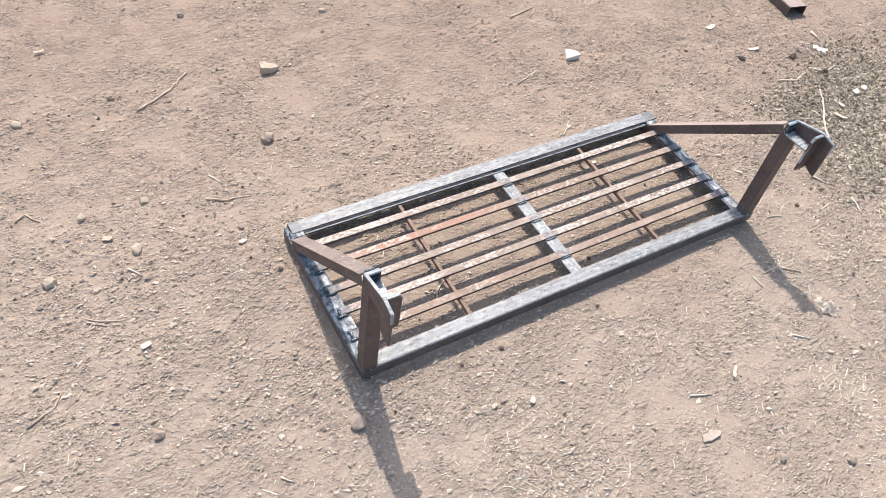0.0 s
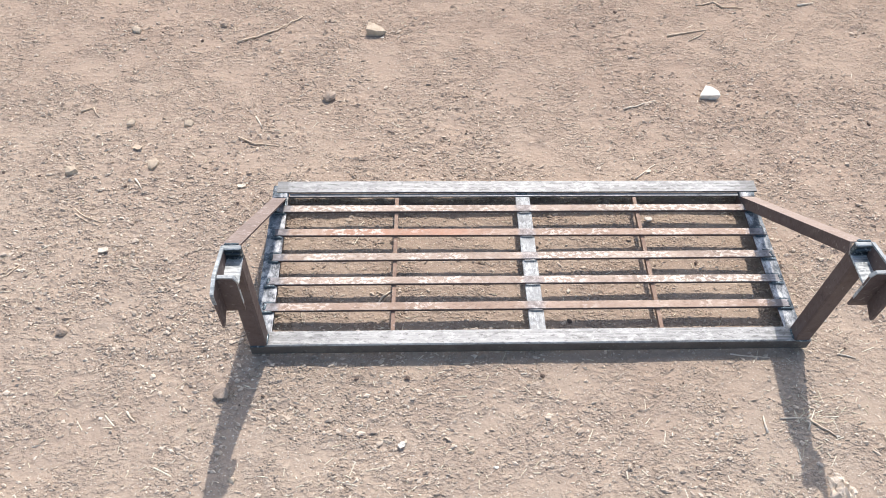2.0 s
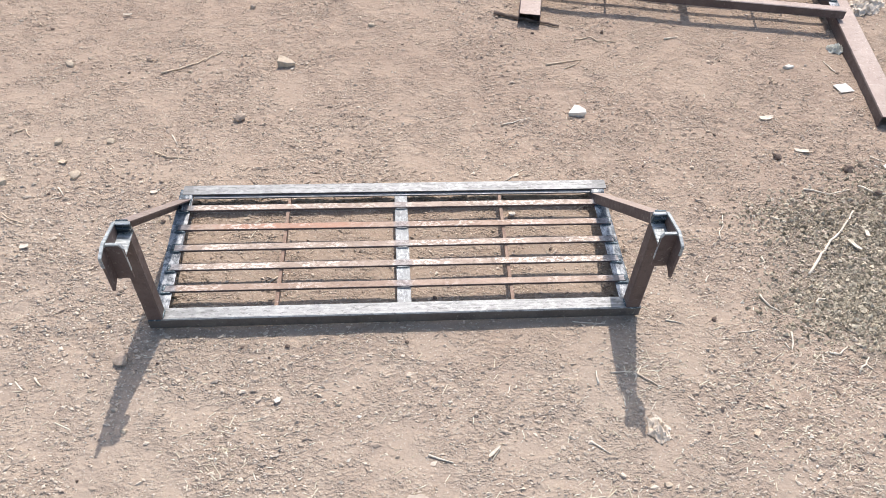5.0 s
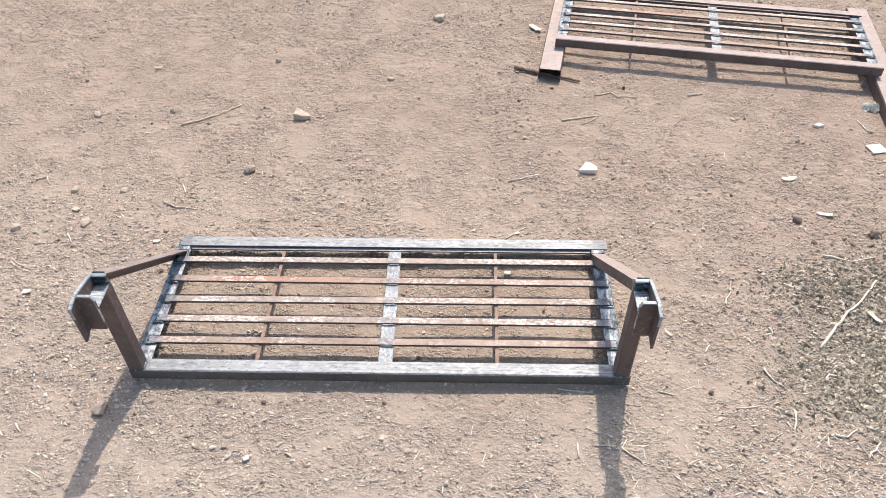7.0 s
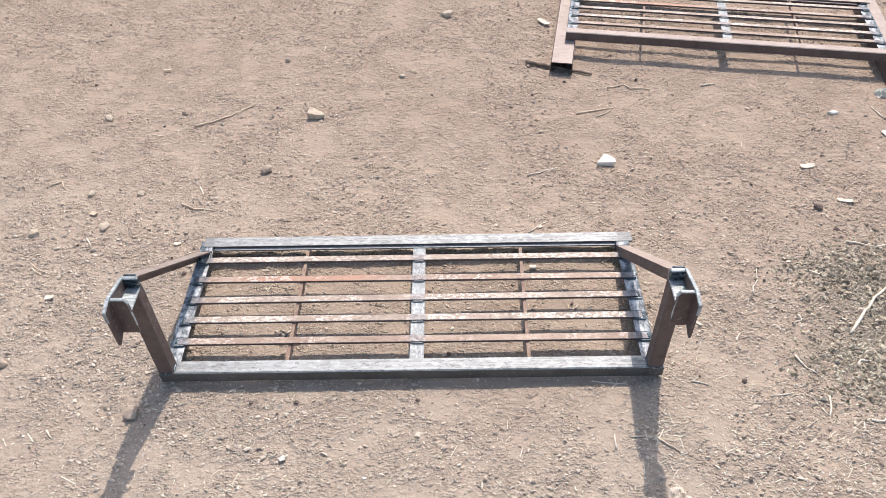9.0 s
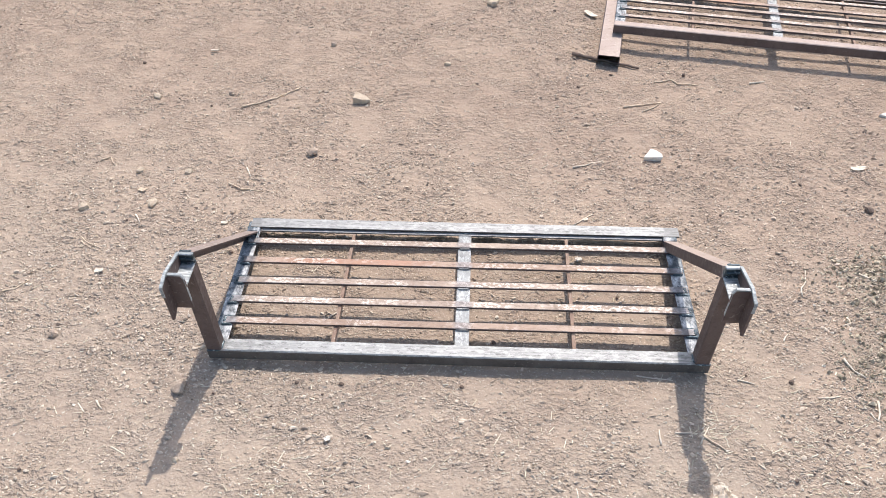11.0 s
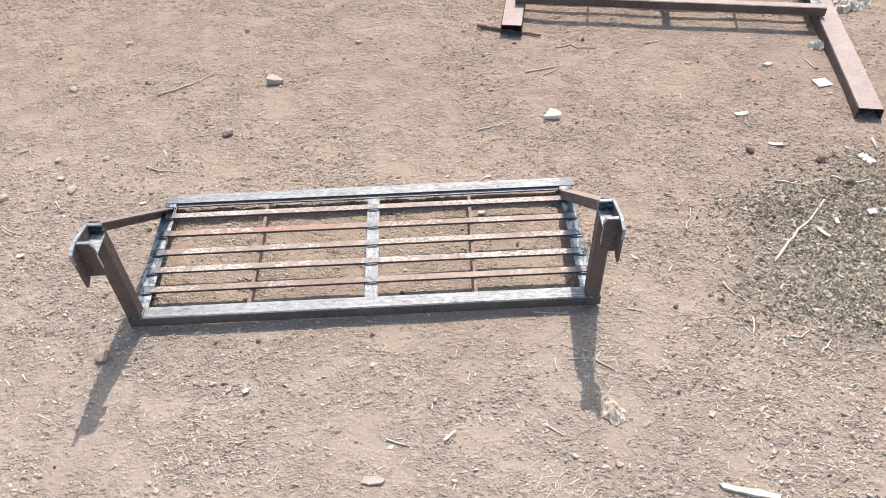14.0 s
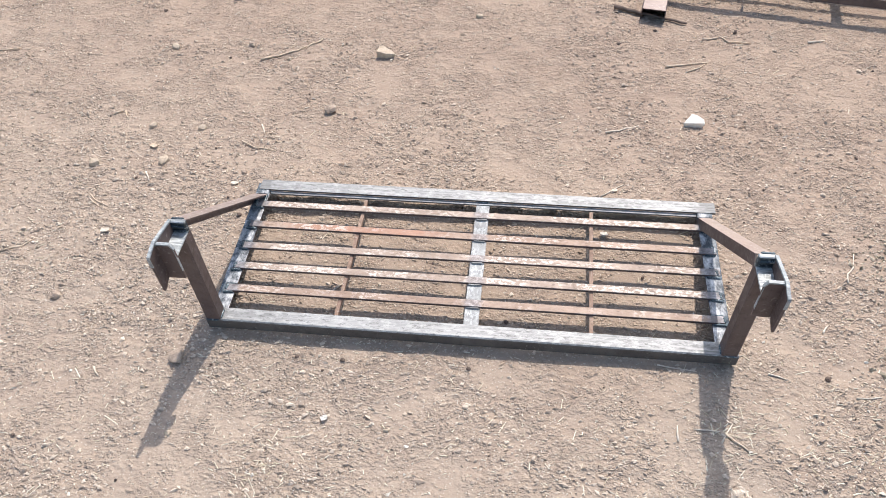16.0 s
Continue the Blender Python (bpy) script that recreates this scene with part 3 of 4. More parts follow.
# ---- loose things on the ground ----
def paper_material(name, a, b):
    m = Mat(name, 0.8)
    return m.done(m.ramp(m.noise(30, 3), (0.35, a), (0.65, b)), m.noise(120, 3), 0.25, 0.001)


CREAM = paper_material("cream_paper", (0.56, 0.48, 0.385), (0.7, 0.63, 0.53))

def ground_z(x, y):
    return float(height(x, y))


def rock(name, label, x, y, size, shape, turn, mat, seed, rough=0.22, sink=0.25, category="stone", cuts=0):
    """An irregular stone: a lumpy ball, flattened and broken by a few flat faces."""
    rng = random.Random(seed)
    bm = bmesh.new()
    bmesh.ops.create_icosphere(bm, subdivisions=2 if cuts > 4 else 3, radius=0.5)
    off = Vector((rng.uniform(0, 50), rng.uniform(0, 50), rng.uniform(0, 50)))
    for v in bm.verts:
        d = v.co.normalized()
        v.co *= 1 + rough * (noise.noise(d * 1.6 + off) + 0.5 * noise.noise(d * 4 + off) + 0.25 * noise.noise(d * 9 + off))
    for _ in range(cuts):
        n = Vector((rng.gauss(0, 1), rng.gauss(0, 1), rng.gauss(0, 0.8))).normalized()
        c = rng.uniform(0.17, 0.34) if cuts > 4 else rng.uniform(0.26, 0.38)
        for v in bm.verts:
            over = v.co.dot(n) - c
            if over > 0:
                v.co -= n * over * 0.92
    for v in bm.verts:
        v.co = Vector((v.co.x * shape[0], v.co.y * shape[1], v.co.z * shape[2])) * size
    low = min(v.co.z for v in bm.verts)
    tall = max(v.co.z for v in bm.verts) - low
    ob = put_mesh(name, bm, mat, smooth=cuts == 0)
    ob.matrix_world = pose(x, y, ground_z(x, y) - low - sink * tall, 0, 0, turn)
    return tagged(ob, label, category)


def shard(name, label, x, y, size, thick, turn, mat, seed, category="stone"):
    """A broken flat stone: an uneven five- to seven-sided slab with a sloping, chipped top."""
    rng = random.Random(seed)
    n = 4 if mat == STONE_WHITE else rng.choice((5, 6, 6, 7))
    low, mid, top = [], [], []
    bm = bmesh.new()
    tilt = rng.uniform(-0.25, 0.25)
    for k in range(n):
        a = 2 * math.pi * (k + rng.uniform(-0.25, 0.25)) / n
        r = size / 2 * rng.uniform(0.75, 1.1)
        px, py = r * math.cos(a), 0.68 * r * math.sin(a)
        z = thick * rng.uniform(0.75, 1.1) + tilt * py
        low.append(bm.verts.new((px * 0.9, py * 0.9, -0.3 * thick)))
        mid.append(bm.verts.new((px, py, z * 0.7)))
        top.append(bm.verts.new((px * 0.8 + rng.uniform(-0.05, 0.05) * size, py * 0.8 + rng.uniform(-0.04, 0.04) * size, z)))
    peak = bm.verts.new((rng.uniform(-0.1, 0.1) * size, rng.uniform(-0.05, 0.05) * size, thick * 1.08))
    for k in range(n):
        j = (k + 1) % n
        bm.faces.new((low[k], low[j], mid[j], mid[k]))
        bm.faces.new((mid[k], mid[j], top[j], top[k]))
        bm.faces.new((top[k], top[j], peak))
    bm.faces.new(low[::-1])
    bmesh.ops.subdivide_edges(bm, edges=bm.edges[:], cuts=1)
    for v in bm.verts:
        v.co += Vector((noise.noise(v.co * 70), noise.noise(v.co * 70 + Vector((4, 0, 0))), noise.noise(v.co * 70 + Vector((0, 4, 0))))) * size * 0.035
    bmesh.ops.recalc_face_normals(bm, faces=bm.faces)
    ob = put_mesh(name, bm, mat)
    ob.matrix_world = pose(x, y, ground_z(x, y), 0, 0, turn)
    return tagged(ob, label, category)


STONES = (
    # x, y, size, turn, kind
    (0.080, 0.905, 0.044, 60, "brown"),
    (-0.086, -0.092, 0.040, 30, "brown"), (-0.603, 0.590, 0.044, 0, "tan"), (-0.384, 0.612, 0.040, 70, "tan"),
    (-0.318, 0.785, 0.036, 15, "tan"), (-0.039, -0.291, 0.022, 0, "tan"), (1.878, 0.664, 0.046, 0, "dark"),
    (0.316, -0.062, 0.017, 0, "dark"), (0.202, -0.060, 0.016, 30, "dark"), (1.196, -0.475, 0.028, 0, "tan"),
    (-0.484, 0.784, 0.034, 40, "tan"), (-0.566, 1.230, 0.040, 10, "tan"), (-0.292, 1.269, 0.022, 0, "brown"),
    (-0.481, 0.074, 0.026, 50, "brown"), (-0.117, 0.581, 0.018, 0, "brown"), (-0.077, 0.397, 0.018, 0, "dark"),
    (0.745, -0.605, 0.024, 0, "brown"), (0.896, -0.686, 0.026, 0, "brown"), (0.525, 1.512, 0.030, 0, "tan"),
    (0.041, 1.655, 0.026, 0, "brown"), (2.133, 1.212, 0.044, 0, "white"), (0.710, 2.046, 0.066, 25, "tan"),
    (1.449, -0.012, 0.022, 0, "dark"), (1.170, 1.470, 0.020, 0, "dark"), (1.455, 1.475, 0.026, 0, "dark"),
    (0.700, 0.085, 0.018, 0, "dark"), (-0.146, -0.175, 0.018, 0, "tan"),
    (0.500, -0.270, 0.016, 0, "white"), (1.034, 1.368, 0.021, 0, "dark"), (1.410, 0.619, 0.014, 0, "dark"), (0.644, 1.367, 0.012, 0, "dark"), (-1.438, 1.767, 0.024, 0, "dark"), (2.020, 1.100, 0.020, 0, "dark"),
    (0.620, -0.060, 0.015, 0, "dark"), (0.450, -0.235, 0.018, 0, "tan"), (-1.160, 0.900, 0.020, 0, "dark"),
    (2.100, 0.596, 0.050, 20, "dark"), (2.144, 0.479, 0.036, 0, "dark"), (1.900, 0.560, 0.026, 0, "dark"), (1.960, 0.500, 0.024, 0, "brown"), (-0.700, 1.480, 0.022, 0, "dark"),
)
KINDS = {
    "tan": ("tan angular stone lying on the dry soil", STONE_TAN, (1.0, 0.68, 0.5)),
    "brown": ("rounded brown earthy stone on the soil", STONE_BROWN, (1.0, 0.9, 0.72)),
    "white": ("white broken stone chip on the soil", STONE_WHITE, (0.95, 0.5, 0.62)),
    "dark": ("small dark brown pebble on the soil", STONE_DARK, (0.75, 0.65, 0.5)),
}
for k, (x, y, size, turn, kind) in enumerate(STONES):
    label, mat, shape = KINDS[kind]
    if kind in ("tan", "white") and size > 0.028:
        shard("stone", label, x, y, size, size * (0.26 if kind == "white" else 0.34), turn, mat, 100 + k)
        continue
    rock("stone" if size > 0.03 else "pebble", label, x, y, size, shape, turn, mat, 100 + k, cuts=7 if kind in ("tan", "white") else 3, rough=0.3, sink=0.25)


def plate(name, label, x, y, outline, thick, under, slope, mat, category="stone"):
    """A broken flat piece with a given outline: level top, undercut sides and chipped edges."""
    bm = bmesh.new()
    n = len(outline)
    rings = []
    for scale, f in ((under, -0.1), (0.98, 0.6), (1.0, 0.85), (0.94, 1.0)):
        rings.append([bm.verts.new((p * scale, q * scale, f * (thick + slope * p))) for p, q in outline])
    for a, c in zip(rings, rings[1:]):
        for k in range(n):
            bm.faces.new((a[k], a[(k + 1) % n], c[(k + 1) % n], c[k]))
    bm.faces.new(rings[0][::-1])
    bm.faces.new(rings[-1])
    if thick > 0.006:
        bmesh.ops.subdivide_edges(bm, edges=[e for e in bm.edges if e.calc_length() > 0.01], cuts=2)
        for v in bm.verts:
            v.co += Vector((noise.noise(v.co * 90), noise.noise(v.co * 90 + Vector((4, 0, 0))), 0.5 * noise.noise(v.co * 90 + Vector((0, 4, 0))))) * 0.0025
    bmesh.ops.triangulate(bm, faces=[f for f in bm.faces if len(f.verts) > 4])
    bmesh.ops.recalc_face_normals(bm, faces=bm.faces)
    ob = put_mesh(name, bm, mat)
    ob.matrix_world = pose(x, y, ground_z(x, y) + (0 if thick > 0.006 else 0.001), 0, 0, 0)
    return tagged(ob, label, category)


plate("stone", "white triangular broken stone lying on the soil", 1.243, 0.914, ((-0.034, -0.018), (0.030, -0.020), (0.032, 0.002), (0.014, 0.026), (-0.003, 0.032)), 0.017, 0.8, 0.06, STONE_WHITE)
plate("stone", "tan flat-topped stone with a dark underside", 0.211, 1.235, ((-0.032, -0.018), (0.006, -0.021), (0.034, -0.012), (0.028, 0.002), (0.008, 0.010), (-0.006, 0.024), (-0.026, 0.022)), 0.022, 0.86, -0.16, STONE_TAN)
plate("paper_scrap", "white flat paper scrap lying on soil", 2.284, 1.056, ((-0.022, -0.030), (0.034, -0.020), (0.022, 0.030), (-0.034, 0.020)), 0.004, 0.95, 0.0, PAPER, "litter")


def chip(name, label, x, y, w, d, t, turn, mat, seed, category="litter"):
    """A flat shard or scrap with an uneven outline, a little bent."""
    rng = random.Random(seed)
    bm = bmesh.new()
    n = 11
    top, low = [], []
    for k in range(n):
        a = 2 * math.pi * k / n
        c, s = math.cos(a), math.sin(a)
        m = 1 / max(abs(c), abs(s)) * rng.uniform(0.86, 1.05)
        px, py = c * m * w / 2, s * m * d / 2
        lift = t * 2 + 0.25 * w * (px / w) ** 2 + rng.uniform(0, t)
        top.append(bm.verts.new((px, py, lift)))
        low.append(bm.verts.new((px * 0.97, py * 0.97, lift - t)))
    ct, cl = bm.verts.new((0, 0, t * 2.2)), bm.verts.new((0, 0, t * 1.2))
    for k in range(n):
        j = (k + 1) % n
        bm.faces.new((top[k], top[j], ct))
        bm.faces.new((low[j], low[k], cl))
        bm.faces.new((low[k], low[j], top[j], top[k]))
    ob = put_mesh(name, bm, mat)
    ob.matrix_world = pose(x, y, ground_z(x, y) + 0.0005, 0, 0, turn)
    return tagged(ob, label, category)


chip("pale_chip", "pale flat chip lying on the soil", 1.921, 0.880, 0.054, 0.020, 0.002, 12, TWIG_PALE, 2)
chip("pale_chip", "cream flat chip lying on the soil", 1.980, 0.699, 0.050, 0.016, 0.002, -10, TWIG_PALE, 3)
chip("pale_chip", "cream flat chip lying on the soil", 1.135, 1.955, 0.075, 0.026, 0.004, -48, TWIG_PALE, 4)
chip("paper_scrap", "bent white paper scrap on dark gravel", 2.246, 0.592, 0.056, 0.034, 0.002, -68, PAPER, 5)
chip("pale_chip", "white flat chip on dark gravel", 2.196, 0.335, 0.030, 0.020, 0.004, 30, STONE_WHITE, 6)
chip("paper_scrap", "small torn cream scrap beside a post", 1.377, 0.180, 0.028, 0.010, 0.0012, -50, CREAM, 8)
chip("pale_chip", "pale chip on the soil", 0.812, -0.380, 0.040, 0.007, 0.004, 42, TWIG_PALE, 9)
chip("pale_chip", "pale chip on the soil", 0.985, 0.575, 0.016, 0.010, 0.002, 10, TWIG_PALE, 10)
chip("pale_chip", "pale flaky chip on the soil", 1.446, -0.356, 0.022, 0.012, 0.0015, 50, TWIG, 11)
chip("pale_chip", "pale chip under the slats", 0.948, 0.392, 0.020, 0.016, 0.003, 20, STONE_WHITE, 12)


chip("pale_chip", "white flat chip on dark gravel", 2.142, 0.329, 0.030, 0.022, 0.004, 10, STONE_WHITE, 14)
chip("pale_chip", "long pale chip on dark gravel", 1.960, 0.250, 0.048, 0.012, 0.003, -62, TWIG_PALE, 15)
chip("pale_chip", "pale chip on dark gravel", 2.021, 0.296, 0.028, 0.012, 0.003, 80, TWIG_PALE, 16)
chip("pale_chip", "small pale chip on the soil", -0.444, 0.308, 0.026, 0.014, 0.003, 8, TWIG_PALE, 21)
chip("pale_chip", "small pale chip on the soil", -0.131, 0.530, 0.022, 0.012, 0.003, 15, TWIG_PALE, 22)
chip("pale_chip", "small pale chip on the soil", -0.443, 0.682, 0.026, 0.016, 0.003, -20, TWIG, 23)
chip("pale_chip", "narrow pale chip on the soil", -0.438, 1.583, 0.036, 0.009, 0.003, 4, TWIG_PALE, 24)
chip("pale_chip", "small white chip on the soil", 0.304, -0.219, 0.016, 0.012, 0.003, 30, STONE_WHITE, 25)


def crumple(name, label, x, y, size, shape, turn, mat, seed):
    """A crushed sheet: an uneven patch folded into sharp ridges, with a turned-in rim and an underside."""
    n = 22
    bm = bmesh.new()
    off = Vector((seed * 3.1, seed * 1.7, seed))
    rows, under = [], []
    for i in range(n + 1):
        row, low = [], []
        for j in range(n + 1):
            u, v = 2 * i / n - 1, 2 * j / n - 1
            # square to disc, with a ragged outline
            px, py = u * math.sqrt(1 - v * v / 2), v * math.sqrt(1 - u * u / 2)
            r = math.hypot(px, py)
            edge = 1 + 0.35 * noise.noise(Vector((px, py, 0)) * 2.2 + off)
            p = Vector((px * 3.0, py * 1.6, 0)) + off
            fold = 1 - 2 * abs(noise.noise(p * 1.3)) * 1.6
            fold += 0.6 * (1 - 3 * abs(noise.noise(p * 2.9 + Vector((7, 0, 0)))))
            z = (0.3 * (1 - r * r) + 0.16 * fold) * shape[2] + 0.12 * (1 - r)
            side = 0.12 * Vector((noise.noise(p * 2 + Vector((0, 3, 0))), noise.noise(p * 2 + Vector((0, 9, 0))), 0))
            q = Vector((px * edge * shape[0] / 2, py * edge * shape[1] / 2, max(z, 0.02))) + side * 0.5
            row.append(bm.verts.new(q * size))
            low.append(bm.verts.new(Vector((q.x * 0.96, q.y * 0.96, max(q.z - 0.05, 0.0))) * size))
        rows.append(row)
        under.append(low)
    for i in range(n):
        for j in range(n):
            bm.faces.new((rows[i][j], rows[i + 1][j], rows[i + 1][j + 1], rows[i][j + 1]))
            bm.faces.new((under[i][j], under[i][j + 1], under[i + 1][j + 1], under[i + 1][j]))
    ring = [(i, 0) for i in range(n)] + [(n, j) for j in range(n)] + [(i, n) for i in range(n, 0, -1)] + [(0, j) for j in range(n, 0, -1)]
    for (a, b), (c, d) in zip(ring, ring[1:] + ring[:1]):
        bm.faces.new((under[a][b], under[c][d], rows[c][d], rows[a][b]))
    bmesh.ops.recalc_face_normals(bm, faces=bm.faces)
    ob = put_mesh(name, bm, mat)
    ob.matrix_world = pose(x, y, ground_z(x, y) - 0.001, 0, 0, turn)
    return tagged(ob, label, "litter")


crumple("crumpled_paper", "crumpled cream paper ball lying on soil", 1.212, -0.335, 0.068, (0.8, 1.1, 0.42), 10, CREAM, 1)
crumple("plastic_scrap", "crushed white and green plastic scrap on soil", 2.376, 1.335, 0.062, (1.0, 0.9, 0.9), 0, PLASTIC, 2)
crumple("plastic_scrap", "crushed cream plastic sheet behind the tube", 2.640, 1.655, 0.21, (1.2, 0.5, 0.3), 25, CREAM, 3)

# pale block at the edge of the yard
bm = bmesh.new()
slab(bm, (-0.09, -0.062, 0), (0.09, 0.062, 0.042), 0.006)
bmesh.ops.subdivide_edges(bm, edges=bm.edges[:], cuts=3, use_grid_fill=True)
for v in bm.verts:
    v.co += 0.006 * Vector((noise.noise(v.co * 21), noise.noise(v.co * 23 + Vector((5, 0, 0))), 0.6 * noise.noise(v.co * 19 + Vector((0, 9, 0)))))
block = put_mesh("stone_block", bm, CONCRETE)
block.matrix_world = pose(-1.000, 0.425, ground_z(-1.0, 0.425) - 0.004, 0, 0, 52)
tagged(block, "pale broken stone block lying on soil", "stone")


def stalk(name, label, points, r, mat, seed, category="twig", flat=1.0):
    """A dry stalk through places on the ground: a tapered tube with small kinks."""
    rng = random.Random(seed)
    pts = []
    for (xa, ya), (xb, yb) in zip(points, points[1:]):
        steps = max(2, int(math.hypot(xb - xa, yb - ya) / 0.02))
        for k in range(steps):
            pts.append((xa + (xb - xa) * k / steps, ya + (yb - ya) * k / steps))
    pts.append(points[-1])
    bm = bmesh.new()
    rings = []
    for k, (x, y) in enumerate(pts):
        f = k / (len(pts) - 1)
        rr = r * (1.1 - 0.5 * f) * rng.uniform(0.85, 1.1)
        x, y = x + rng.gauss(0, r * 0.35), y + rng.gauss(0, r * 0.35)
        z = ground_z(x, y) + rr * 0.8 * flat + r * 0.5
        j = min(k + 1, len(pts) - 1)
        i = max(j - 1, 0)
        d = Vector((pts[j][0] - pts[i][0], pts[j][1] - pts[i][1], 0)).normalized()
        s = Vector((-d.y, d.x, 0))
        rings.append([bm.verts.new(Vector((x, y, z)) + s * rr * math.cos(a) + Vector((0, 0, rr * flat * math.sin(a)))) for a in (0, 1.05, 2.09, 3.14, 4.19, 5.24)])
    for p, q in zip(rings, rings[1:]):
        for k in range(6):
            bm.faces.new((p[k], p[(k + 1) % 6], q[(k + 1) % 6], q[k]))
    bm.faces.new(rings[0][::-1])
    bm.faces.new(rings[-1])
    bmesh.ops.recalc_face_normals(bm, faces=bm.faces)
    return tagged(put_mesh(name, bm, mat, smooth=True), label, category)


